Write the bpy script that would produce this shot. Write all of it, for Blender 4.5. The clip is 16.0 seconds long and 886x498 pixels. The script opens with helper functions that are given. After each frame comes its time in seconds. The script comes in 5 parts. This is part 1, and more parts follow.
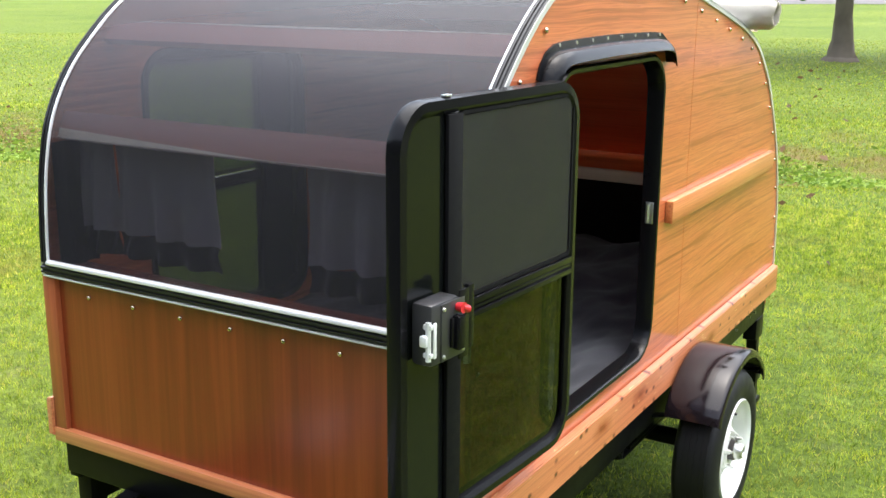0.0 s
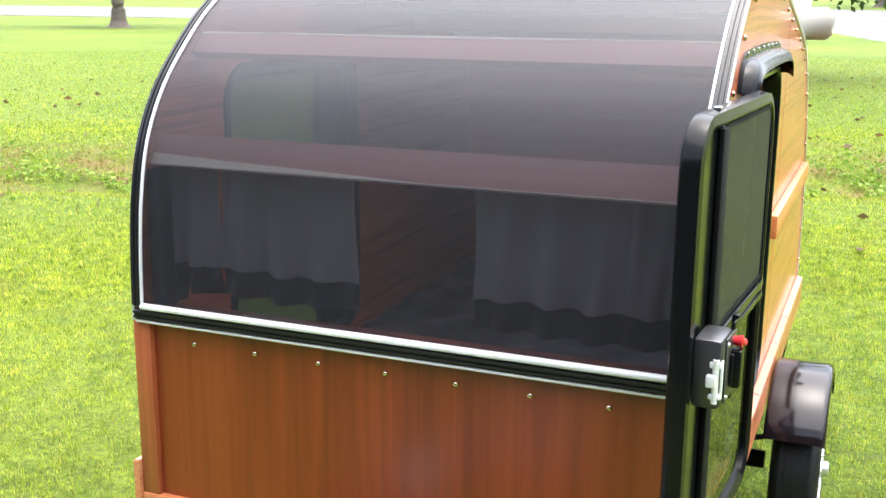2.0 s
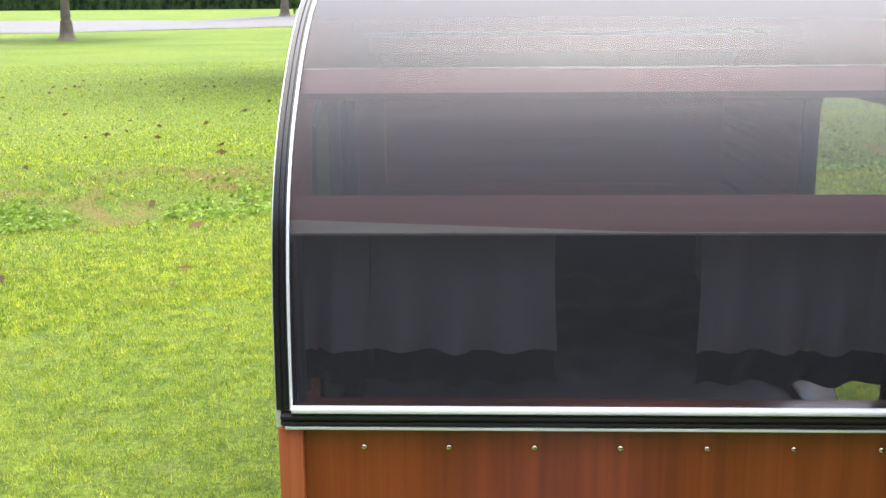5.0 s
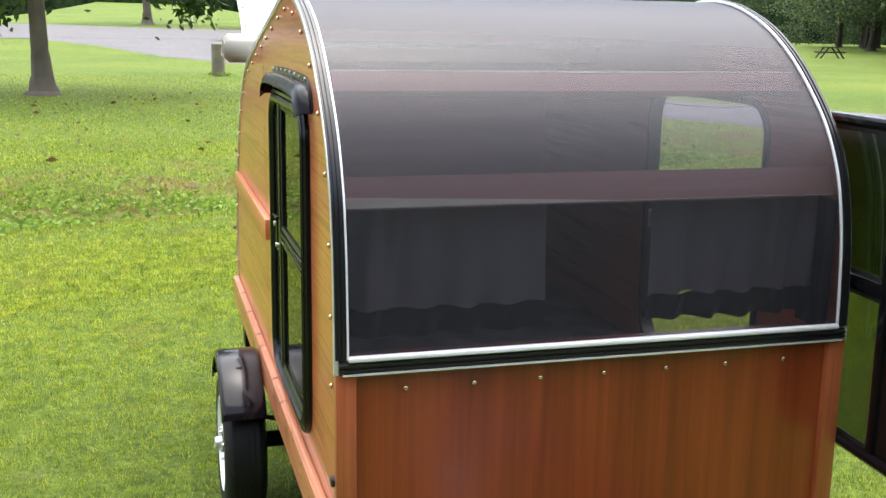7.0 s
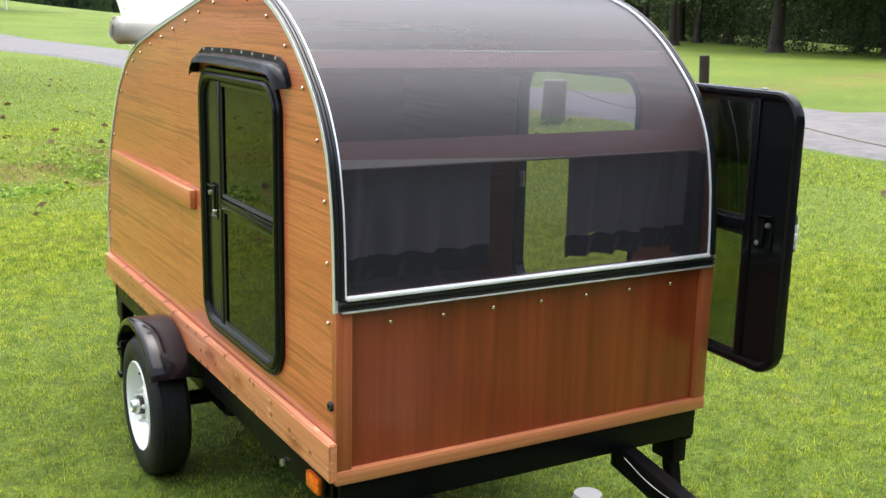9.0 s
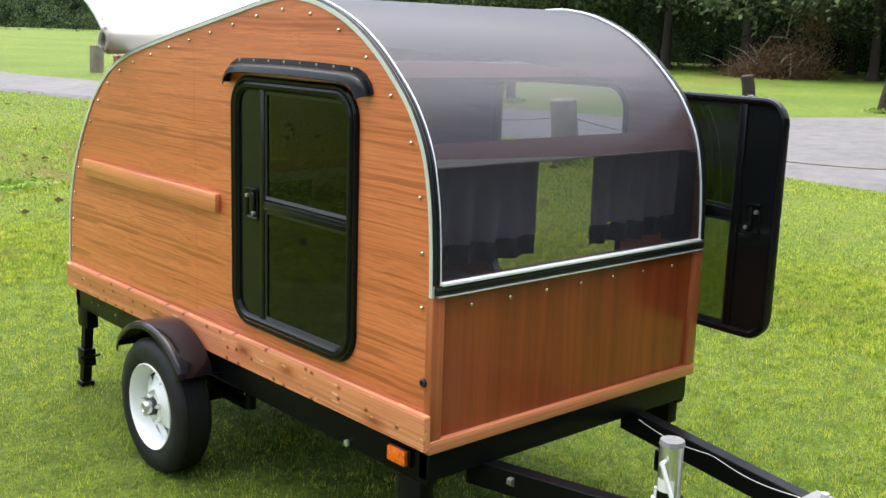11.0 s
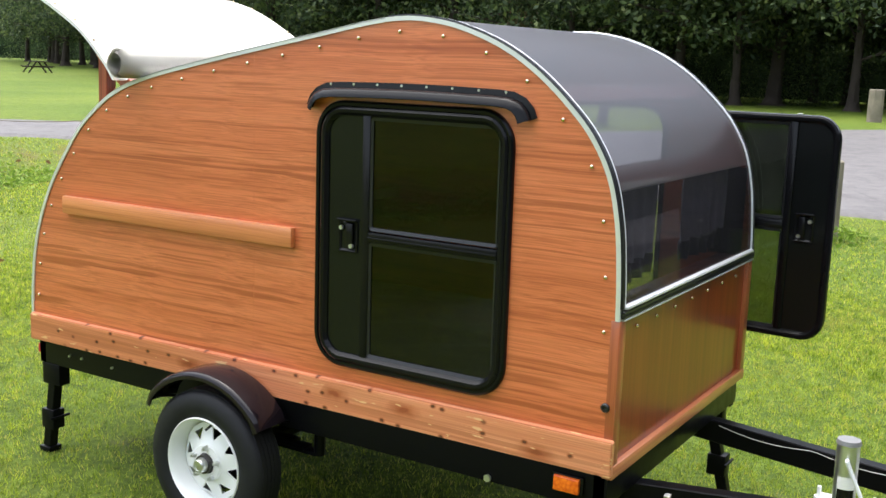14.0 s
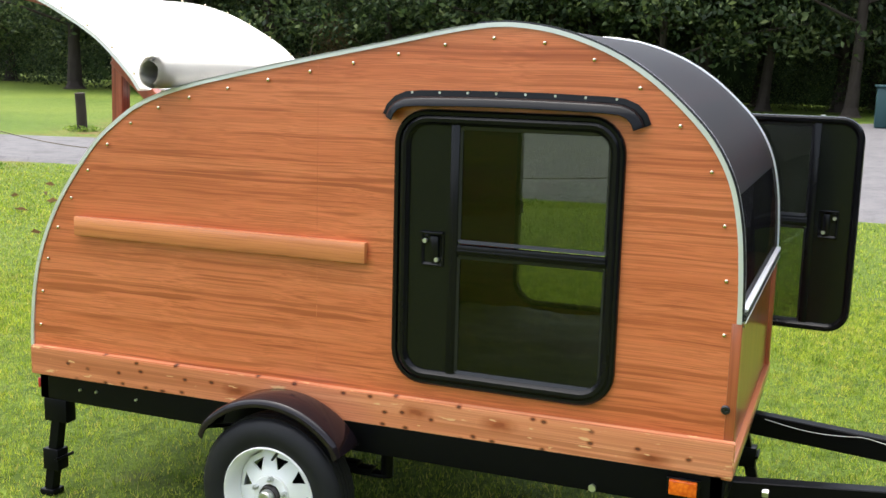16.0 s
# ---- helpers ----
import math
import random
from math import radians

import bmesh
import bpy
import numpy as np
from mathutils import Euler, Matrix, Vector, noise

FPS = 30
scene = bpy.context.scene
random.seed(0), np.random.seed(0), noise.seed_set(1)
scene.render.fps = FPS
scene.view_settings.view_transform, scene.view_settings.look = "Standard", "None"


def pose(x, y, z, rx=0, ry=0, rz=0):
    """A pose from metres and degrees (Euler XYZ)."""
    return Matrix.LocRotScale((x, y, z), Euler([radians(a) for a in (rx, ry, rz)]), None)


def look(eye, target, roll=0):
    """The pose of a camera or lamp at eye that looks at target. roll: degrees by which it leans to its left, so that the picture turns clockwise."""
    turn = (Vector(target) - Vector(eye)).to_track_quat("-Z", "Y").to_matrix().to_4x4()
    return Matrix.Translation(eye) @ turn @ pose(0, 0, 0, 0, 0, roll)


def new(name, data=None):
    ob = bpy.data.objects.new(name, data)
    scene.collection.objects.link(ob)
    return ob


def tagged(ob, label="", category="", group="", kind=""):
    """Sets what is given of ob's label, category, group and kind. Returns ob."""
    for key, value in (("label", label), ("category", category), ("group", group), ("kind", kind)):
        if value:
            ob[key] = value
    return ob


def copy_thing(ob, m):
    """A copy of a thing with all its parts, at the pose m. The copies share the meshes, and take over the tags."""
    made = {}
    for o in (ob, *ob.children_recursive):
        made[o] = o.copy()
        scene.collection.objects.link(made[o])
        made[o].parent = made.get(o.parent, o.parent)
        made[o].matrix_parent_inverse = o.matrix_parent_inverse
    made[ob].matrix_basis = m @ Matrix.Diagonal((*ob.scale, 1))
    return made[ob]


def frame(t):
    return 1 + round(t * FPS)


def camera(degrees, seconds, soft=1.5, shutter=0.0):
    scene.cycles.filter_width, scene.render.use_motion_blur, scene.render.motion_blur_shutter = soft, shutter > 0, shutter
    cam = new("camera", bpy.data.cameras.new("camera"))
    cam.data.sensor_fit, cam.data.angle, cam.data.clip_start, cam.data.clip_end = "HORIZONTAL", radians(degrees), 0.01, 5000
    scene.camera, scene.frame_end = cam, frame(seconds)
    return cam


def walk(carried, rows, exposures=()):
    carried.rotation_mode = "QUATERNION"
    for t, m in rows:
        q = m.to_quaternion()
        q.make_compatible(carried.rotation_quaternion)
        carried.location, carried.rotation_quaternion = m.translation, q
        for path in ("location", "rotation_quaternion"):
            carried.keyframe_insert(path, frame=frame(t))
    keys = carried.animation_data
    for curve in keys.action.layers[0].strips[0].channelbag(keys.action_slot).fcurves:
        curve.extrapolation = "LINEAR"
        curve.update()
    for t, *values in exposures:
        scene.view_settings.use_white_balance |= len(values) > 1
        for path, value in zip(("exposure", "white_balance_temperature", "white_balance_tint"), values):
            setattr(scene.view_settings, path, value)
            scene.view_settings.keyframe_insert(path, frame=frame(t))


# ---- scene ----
cam = camera(45.4, 16.0)
PATH = [
    (0, (-0.027, -0.041, 1.515), (-1.022, 1.624, 1.028), 0.4),
    (0.5, (-0.22, -0.065, 1.51), (-1.144, 1.641, 1.022), 0.7),
    (1, (-0.418, -0.091, 1.492), (-1.261, 1.659, 1.016), 0.9),
    (1.5, (-0.604, -0.174, 1.537), (-1.357, 1.61, 1.035), 0.7),
    (2, (-0.715, -0.160, 1.485), (-1.461, 1.631, 1.033), 0.4),
    (2.5, (-0.902, -0.145, 1.504), (-1.565, 1.685, 1.045), 0.6),
    (3, (-1.064, -0.083, 1.513), (-1.678, 1.764, 1.054), -0.2),
    (3.5, (-1.391, -0.132, 1.508), (-1.754, 1.785, 1.065), 0.7),
    (4, (-1.509, -0.103, 1.518), (-1.818, 1.82, 1.063), -0.3),
    (6.3, (-2.391, -0.268, 1.528), (-2.026, 1.654, 1.113), 0.6),
    (6.5, (-2.448, -0.317, 1.525), (-2.034, 1.596, 1.114), 0.8),
    (7, (-2.561, -0.433, 1.512), (-2.03, 1.451, 1.102), 0.9),
    (7.5, (-2.722, -0.529, 1.519), (-2.055, 1.308, 1.094), 1.1),
    (8, (-2.899, -0.595, 1.528), (-2.107, 1.188, 1.087), 1.1),
    (8.5, (-3.041, -0.614, 1.518), (-2.154, 1.123, 1.079), 1.1),
    (11, (-4.016, -0.428, 1.501), (-2.713, 1.035, 1.099), 1.9),
    (11.5, (-4.177, -0.302, 1.495), (-2.801, 1.094, 1.099), 1.5),
    (12, (-4.349, -0.146, 1.476), (-2.899, 1.177, 1.097), 1.6),
    (12.5, (-4.493, 0.012, 1.473), (-2.981, 1.268, 1.105), 1.8),
    (13, (-4.589, 0.202, 1.455), (-3.018, 1.391, 1.107), 1.9),
    (13.5, (-4.703, 0.387, 1.498), (-3.086, 1.505, 1.132), 2.1),
    (14, (-4.792, 0.597, 1.468), (-3.119, 1.636, 1.12), 1.9),
    (14.5, (-4.885, 0.79, 1.476), (-3.168, 1.753, 1.122), 1.7),
    (15, (-4.96, 0.967, 1.47), (-3.206, 1.859, 1.114), 1.7),
    (15.5, (-5.037, 1.2, 1.468), (-3.235, 1.994, 1.117), 1.7),
    (16, (-5.101, 1.379, 1.459), (-3.265, 2.099, 1.125), 1.5),
]
walk(cam, [(t, look(eye, target, roll)) for t, eye, target, roll in PATH],
     exposures=((0, 2.07), (0.7, 2.26), (2, 2.5), (3.5, 2.46), (7, 1.9), (11, 1.85), (16, 1.79)))

# ---- world, sun, exposure ----
SUN_EL, SUN_AZ = radians(76), radians(30)
world = bpy.data.worlds.new("sky")
scene.world = world
world.use_nodes = True
wn = world.node_tree
sky = wn.nodes.new("ShaderNodeTexSky")
sky.sky_type = "NISHITA"
sky.sun_disc = False
sky.sun_elevation, sky.sun_rotation = SUN_EL, SUN_AZ
sky.dust_density, sky.air_density = 3.0, 1.0
soft = wn.nodes.new("ShaderNodeHueSaturation")
soft.inputs["Saturation"].default_value = 0.5
wn.links.new(sky.outputs[0], soft.inputs["Color"])
wn.links.new(soft.outputs[0], wn.nodes["Background"].inputs["Color"])
wn.nodes["Background"].inputs["Strength"].default_value = 0.15
sun_data = bpy.data.lights.new("sun", "SUN")
sun_data.energy, sun_data.angle, sun_data.color = 1.25, radians(95), (1.0, 0.975, 0.94)
sun = new("sun", sun_data)
sun_way = Vector((math.cos(SUN_EL) * math.sin(SUN_AZ), math.cos(SUN_EL) * math.cos(SUN_AZ), math.sin(SUN_EL)))
sun.matrix_world = look(Vector((0, 0, 30)) + sun_way * 10, Vector((0, 0, 30)))


# ---- materials ----
def material(name, base=(0.5, 0.5, 0.5), rough=0.5, metal=0.0, coat=0.0, spec=0.5, sheen=0.0):
    m = bpy.data.materials.new(name)
    m.use_nodes = True
    b = m.node_tree.nodes["Principled BSDF"]
    b.inputs["Base Color"].default_value = (*base, 1)
    b.inputs["Roughness"].default_value = rough
    b.inputs["Metallic"].default_value = metal
    b.inputs["Coat Weight"].default_value = coat
    b.inputs["Coat Roughness"].default_value = 0.08
    b.inputs["Specular IOR Level"].default_value = spec
    b.inputs["Sheen Weight"].default_value = sheen
    return m, m.node_tree, b


def node(nt, kind, **values):
    n = nt.nodes.new(kind)
    for k, v in values.items():
        n.inputs[k.replace("_", " ")].default_value = v
    return n


def ramp(nt, source, stops):
    r = nt.nodes.new("ShaderNodeValToRGB")
    els = r.color_ramp.elements
    els[0].position, els[0].color = stops[0][0], (*stops[0][1], 1)
    els[1].position, els[1].color = stops[-1][0], (*stops[-1][1], 1)
    for p, c in stops[1:-1]:
        e = els.new(p)
        e.color = (*c, 1)
    nt.links.new(source, r.inputs["Fac"])
    return r


def place_of(nt, scale=(1, 1, 1), turn=(0, 0, 0), source="Object"):
    tc = nt.nodes.new("ShaderNodeTexCoord")
    mp = nt.nodes.new("ShaderNodeMapping")
    mp.inputs["Scale"].default_value = scale
    mp.inputs["Rotation"].default_value = turn
    nt.links.new(tc.outputs[source], mp.inputs["Vector"])
    return mp.outputs[0]


def mix(nt, fac, a, b, blend="MIX"):
    m = nt.nodes.new("ShaderNodeMix")
    m.data_type, m.blend_type = "RGBA", blend
    for sock, v in ((m.inputs[0], fac), (m.inputs[6], a), (m.inputs[7], b)):
        if hasattr(v, "links"):
            nt.links.new(v, sock)
        elif isinstance(v, tuple):
            sock.default_value = (*v, 1)
        else:
            sock.default_value = v
    return m.outputs[2]


def bump(nt, b, height, strength=0.2, distance=0.002):
    bp = node(nt, "ShaderNodeBump", Strength=strength, Distance=distance)
    nt.links.new(height, bp.inputs["Height"])
    nt.links.new(bp.outputs[0], b.inputs["Normal"])


def plain(name, base, rough=0.4, metal=0.0, coat=0.0, spec=0.5, wear=0.12, size=40.0, bumpy=0.0):
    """A painted, moulded or metal surface with faint mottling and uneven gloss."""
    m, nt, b = material(name, base, rough, metal, coat, spec)
    at = place_of(nt)
    n1 = node(nt, "ShaderNodeTexNoise", Scale=size, Detail=4.0)
    n2 = node(nt, "ShaderNodeTexNoise", Scale=size / 9, Detail=3.0)
    for n in (n1, n2):
        nt.links.new(at, n.inputs["Vector"])
    dark = tuple(c * (1 - wear) for c in base)
    light = tuple(min(1, c * (1 + wear)) for c in base)
    nt.links.new(mix(nt, n2.outputs["Fac"], dark, light), b.inputs["Base Color"])
    r = ramp(nt, n1.outputs["Fac"], [(0.3, (rough * 0.92,) * 3), (0.7, (min(1, rough * 1.1),) * 3)])
    nt.links.new(r.outputs[0], b.inputs["Roughness"])
    if bumpy:
        bump(nt, b, n1.outputs["Fac"], bumpy, 0.001)
    return m


def wood(name, dark, mid, light, along, coat=0.6, rough=0.35, streak=1.0, knots=False, wave=0.35):
    """Varnished wood; along: the axis of the grain, 0, 1 or 2."""
    m, nt, b = material(name, mid, rough, coat=coat)
    b.inputs["Coat Roughness"].default_value = 0.12
    fine = [150.0, 150.0, 150.0]
    fine[along] = 2.2
    broad = [14.0, 14.0, 14.0]
    broad[along] = 0.5
    band = [46.0, 46.0, 46.0]
    band[along] = 0.45
    seed = nt.nodes.new("ShaderNodeObjectInfo")
    warp = node(nt, "ShaderNodeTexNoise", Scale=1.3, Detail=2.0)
    nt.links.new(place_of(nt), warp.inputs["Vector"])

    def layer(scale, detail, distort):
        at = place_of(nt, tuple(scale))
        add = nt.nodes.new("ShaderNodeVectorMath")
        add.operation = "MULTIPLY_ADD"
        nt.links.new(warp.outputs["Color"], add.inputs[0])
        add.inputs[1].default_value = (distort,) * 3
        nt.links.new(at, add.inputs[2])
        far = nt.nodes.new("ShaderNodeVectorMath")
        nt.links.new(add.outputs[0], far.inputs[0])
        nt.links.new(seed.outputs["Random"], far.inputs[1])
        n = node(nt, "ShaderNodeTexNoise", Scale=1.0, Detail=detail, Roughness=0.6)
        nt.links.new(far.outputs[0], n.inputs["Vector"])
        return n.outputs["Fac"]

    f, w, s = layer(fine, 5.0, wave * 2), layer(broad, 3.0, wave), layer(band, 4.0, wave * 3)
    base = ramp(nt, w, [(0.3, dark), (0.5, mid), (0.72, light)]).outputs[0]
    lines = ramp(nt, s, [(0.36, (0.60, 0.49, 0.41)), (0.43, (0.98, 0.96, 0.94)), (0.475, (1.14, 1.17, 1.20)), (0.51, (0.78, 0.71, 0.66)), (0.545, (1.12, 1.15, 1.17)), (0.59, (0.84, 0.78, 0.73)), (0.66, (0.62, 0.52, 0.45))]).outputs[0]
    col = mix(nt, 0.86 * streak, base, lines, "MULTIPLY")
    pores = ramp(nt, f, [(0.34, (0.50, 0.41, 0.35)), (0.45, (0.95, 0.94, 0.93)), (0.55, (1.10, 1.12, 1.13)), (0.65, (0.78, 0.73, 0.69))]).outputs[0]
    col = mix(nt, 0.42 * streak, col, pores, "MULTIPLY")
    if knots:
        for stretch, across, near, far_, tone in ((14.0, 22.0, 0.078, 0.20, (0.08, 0.025, 0.016)), (3.5, 9.0, 0.05, 0.26, (0.40, 0.20, 0.12))):
            kscale = [across] * 3
            kscale[along] = stretch
            v = node(nt, "ShaderNodeTexVoronoi", Scale=1.0, Randomness=1.0)
            v.voronoi_dimensions = "2D"
            shift = nt.nodes.new("ShaderNodeVectorMath")
            nt.links.new(place_of(nt, tuple(kscale)), shift.inputs[0])
            wob = node(nt, "ShaderNodeTexNoise", Scale=30.0)
            nt.links.new(place_of(nt), wob.inputs["Vector"])
            less = nt.nodes.new("ShaderNodeVectorMath")
            less.operation = "SCALE"
            less.inputs["Scale"].default_value = 0.12
            nt.links.new(wob.outputs["Color"], less.inputs[0])
            nt.links.new(less.outputs[0], shift.inputs[1])
            axes = nt.nodes.new("ShaderNodeSeparateXYZ")
            flat = nt.nodes.new("ShaderNodeCombineXYZ")
            nt.links.new(shift.outputs[0], axes.inputs[0])
            nt.links.new(axes.outputs[along], flat.inputs[0])
            nt.links.new(axes.outputs[2], flat.inputs[1])
            nt.links.new(flat.outputs[0], v.inputs["Vector"])
            spot = ramp(nt, v.outputs["Distance"], [(near, tone), (near + 0.04, (0.6, 0.42, 0.34)), (far_, (1, 1, 1))]).outputs[0]
            some = ramp(nt, v.outputs["Color"], [(0.54, (0, 0, 0)), (0.62, (1, 1, 1))]).outputs[0]
            col = mix(nt, some, col, mix(nt, 0.9, col, spot, "MULTIPLY"))
        gscale = [60.0] * 3
        gscale[along] = 12.0
        g = node(nt, "ShaderNodeTexNoise", Scale=1.0, Detail=3.0)
        nt.links.new(place_of(nt, tuple(gscale)), g.inputs["Vector"])
        nick = ramp(nt, g.outputs["Fac"], [(0.672, (0, 0, 0)), (0.684, (1, 1, 1))]).outputs[0]
        col = mix(nt, nick, col, (0.72, 0.42, 0.20))
    nt.links.new(col, b.inputs["Base Color"])
    bump(nt, b, f, 0.12, 0.0008)
    return m


PLY = wood("varnished_plywood", (0.50, 0.124, 0.043), (0.57, 0.152, 0.056), (0.63, 0.188, 0.074), 1, wave=0.65)
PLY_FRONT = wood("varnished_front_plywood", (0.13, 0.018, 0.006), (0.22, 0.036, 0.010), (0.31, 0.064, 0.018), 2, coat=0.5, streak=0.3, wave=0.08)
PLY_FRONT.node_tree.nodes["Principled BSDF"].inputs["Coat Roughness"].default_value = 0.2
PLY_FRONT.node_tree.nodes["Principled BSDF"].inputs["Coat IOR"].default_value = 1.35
PLY_INSIDE = wood("inner_plywood", (0.66, 0.12, 0.035), (0.76, 0.16, 0.05), (0.82, 0.21, 0.07), 0, coat=0.2, streak=0.35)
CEDAR_Y = wood("cedar_board", (0.48, 0.145, 0.060), (0.60, 0.21, 0.095), (0.68, 0.29, 0.145), 1, coat=0.35, streak=0.7, knots=True, wave=0.15)
CEDAR_X = wood("cedar_rail", (0.42, 0.13, 0.05), (0.50, 0.17, 0.07), (0.57, 0.23, 0.10), 0, coat=0.4, streak=0.5, wave=0.12)
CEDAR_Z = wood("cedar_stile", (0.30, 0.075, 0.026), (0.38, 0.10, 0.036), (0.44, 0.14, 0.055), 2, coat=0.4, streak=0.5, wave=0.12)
CEDAR_RUB = wood("cedar_rub_rail", (0.52, 0.165, 0.058), (0.63, 0.225, 0.082), (0.69, 0.285, 0.112), 1, coat=0.35, streak=0.6, wave=0.12)
BEAM = wood("cedar_beam", (0.36, 0.115, 0.075), (0.44, 0.16, 0.11), (0.52, 0.22, 0.15), 0, coat=0.2, streak=0.4, wave=0.1)
PALE_WOOD = wood("pale_wood", (0.62, 0.50, 0.36), (0.74, 0.63, 0.47), (0.80, 0.70, 0.55), 0, coat=0.1, streak=0.4, wave=0.1)
BLACK = plain("black_moulding", (0.005, 0.005, 0.006), 0.20, spec=0.19)
RUBBER = plain("black_rubber", (0.012, 0.012, 0.014), 0.30, spec=0.45)
PANEL = plain("black_door_panel", (0.005, 0.006, 0.006), 0.16, spec=0.28)
STEEL = plain("black_painted_steel", (0.004, 0.004, 0.005), 0.34, spec=0.10, size=30.0)
FENDER = plain("black_powder_coat", (0.010, 0.007, 0.009), 0.12, spec=0.32, size=160.0)
CHROME = plain("bright_bead", (0.84, 0.85, 0.87), 0.34, metal=0.3, wear=0.03)
ALU = plain("brushed_aluminium", (0.68, 0.70, 0.68), 0.30, metal=0.45, wear=0.05)
CAST = plain("grey_coupler_paint", (0.20, 0.20, 0.20), 0.4, metal=0.2, wear=0.12)
RIVET = plain("nickel_screw_cap", (0.66, 0.55, 0.40), 0.20, metal=1.0, wear=0.15)
WHITE = plain("white_skin", (0.74, 0.735, 0.71), 0.35, wear=0.05, size=8.0)
VINYL = plain("cream_vinyl", (0.62, 0.60, 0.54), 0.5, wear=0.15, size=25.0)
RIM = plain("white_rim_paint", (0.80, 0.81, 0.79), 0.3, coat=0.3, wear=0.06, size=12.0)
TYRE = plain("tyre_rubber", (0.008, 0.008, 0.010), 0.55, spec=0.3, wear=0.3, size=30.0, bumpy=0.2)
ZINC = plain("zinc_plate", (0.62, 0.63, 0.62), 0.3, metal=0.9, wear=0.12)
GREASE = plain("dark_hub", (0.03, 0.025, 0.025), 0.3, wear=0.4)
LOCK = plain("dark_lock_steel", (0.07, 0.07, 0.075), 0.34, metal=0.6, wear=0.1)
SEAL = plain("matt_black_seal", (0.006, 0.006, 0.007), 0.65, spec=0.10)
RED = plain("red_plastic", (0.55, 0.02, 0.03), 0.35)
REDWOOD = wood("stained_post", (0.24, 0.055, 0.025), (0.32, 0.075, 0.035), (0.38, 0.10, 0.05), 2, coat=0.1)
PAPER = plain("label_paper", (0.78, 0.77, 0.74), 0.6, wear=0.06)

AMBER, nt, b = material("amber_lens", (0.80, 0.17, 0.012), 0.15, coat=0.5)
vor = node(nt, "ShaderNodeTexVoronoi", Scale=90.0)
nt.links.new(place_of(nt), vor.inputs["Vector"])
nt.links.new(mix(nt, vor.outputs["Distance"], (0.90, 0.20, 0.012), (0.60, 0.07, 0.005)), b.inputs["Base Color"])
bump(nt, b, vor.outputs["Distance"], 0.3, 0.002)


def see_through(name, tint, veil=0.0, veil_colour=(0.1, 0.1, 0.1), sheen=0.025, slant=0.7, rough=0.0, mesh_size=0.0, power=4.0, gloss=1.0):
    """A thin tinted sheet: what passes, a matt film, and a sheen that grows at a slant; low gloss makes it darken
    instead.
    """
    m = bpy.data.materials.new(name)
    m.use_nodes = True
    nt = m.node_tree
    nt.nodes.remove(nt.nodes["Principled BSDF"])
    clear = node(nt, "ShaderNodeBsdfTransparent", Color=(*tint, 1))
    out = clear.outputs[0]
    if veil:
        film = node(nt, "ShaderNodeBsdfDiffuse", Color=(*veil_colour, 1))
        mx = node(nt, "ShaderNodeMixShader")
        if mesh_size:
            n = node(nt, "ShaderNodeTexNoise", Scale=mesh_size, Detail=2.0)
            nt.links.new(place_of(nt), n.inputs["Vector"])
            r = ramp(nt, n.outputs["Fac"], [(0.3, (veil * 0.8,) * 3), (0.7, (veil * 1.2,) * 3)])
            nt.links.new(r.outputs[0], mx.inputs[0])
        else:
            mx.inputs[0].default_value = veil
        nt.links.new(out, mx.inputs[1])
        nt.links.new(film.outputs[0], mx.inputs[2])
        out = mx.outputs[0]
    shine = node(nt, "ShaderNodeBsdfGlossy", Roughness=rough, Color=(gloss, gloss, gloss * 1.03, 1))
    lw = node(nt, "ShaderNodeLayerWeight", Blend=0.5)
    pw = nt.nodes.new("ShaderNodeMath")
    pw.operation = "POWER"
    nt.links.new(lw.outputs["Facing"], pw.inputs[0])
    pw.inputs[1].default_value = power
    fr = nt.nodes.new("ShaderNodeMath")
    fr.operation = "MULTIPLY_ADD"
    nt.links.new(pw.outputs[0], fr.inputs[0])
    fr.inputs[1].default_value, fr.inputs[2].default_value = slant, sheen
    mx = node(nt, "ShaderNodeMixShader")
    nt.links.new(fr.outputs[0], mx.inputs[0])
    nt.links.new(out, mx.inputs[1])
    nt.links.new(shine.outputs[0], mx.inputs[2])
    nt.links.new(mx.outputs[0], nt.nodes["Material Output"].inputs["Surface"])
    return m


# pale veil lifts the darks; dark gloss stands in for dim slanting reflections
WINDOW = see_through("tinted_acrylic", (0.325, 0.318, 0.352), 0.046, (0.47, 0.46, 0.52), sheen=0.028, slant=0.88, power=2.2, gloss=0.10)
FILM = see_through("grey_shade_film", (0.345, 0.347, 0.385), 0.088, (0.46, 0.46, 0.51), 0.022, 0.80, 0.28, power=2.2, gloss=0.24)
GLASS = see_through("dark_tinted_glass", (0.128, 0.152, 0.124), 0.0, sheen=0.028, slant=0.6)
CLEAR = bpy.data.materials.new("inner_pane_face")
CLEAR.use_nodes = True
CLEAR.node_tree.nodes.remove(CLEAR.node_tree.nodes["Principled BSDF"])
passing = node(CLEAR.node_tree, "ShaderNodeBsdfTransparent", Color=(1, 1, 1, 1))
CLEAR.node_tree.links.new(passing.outputs[0], CLEAR.node_tree.nodes["Material Output"].inputs["Surface"])
SCREEN = see_through("insect_screen", (0.60, 0.62, 0.58), 0.30, (0.07, 0.07, 0.068), 0.01, 0.2, 0.3)


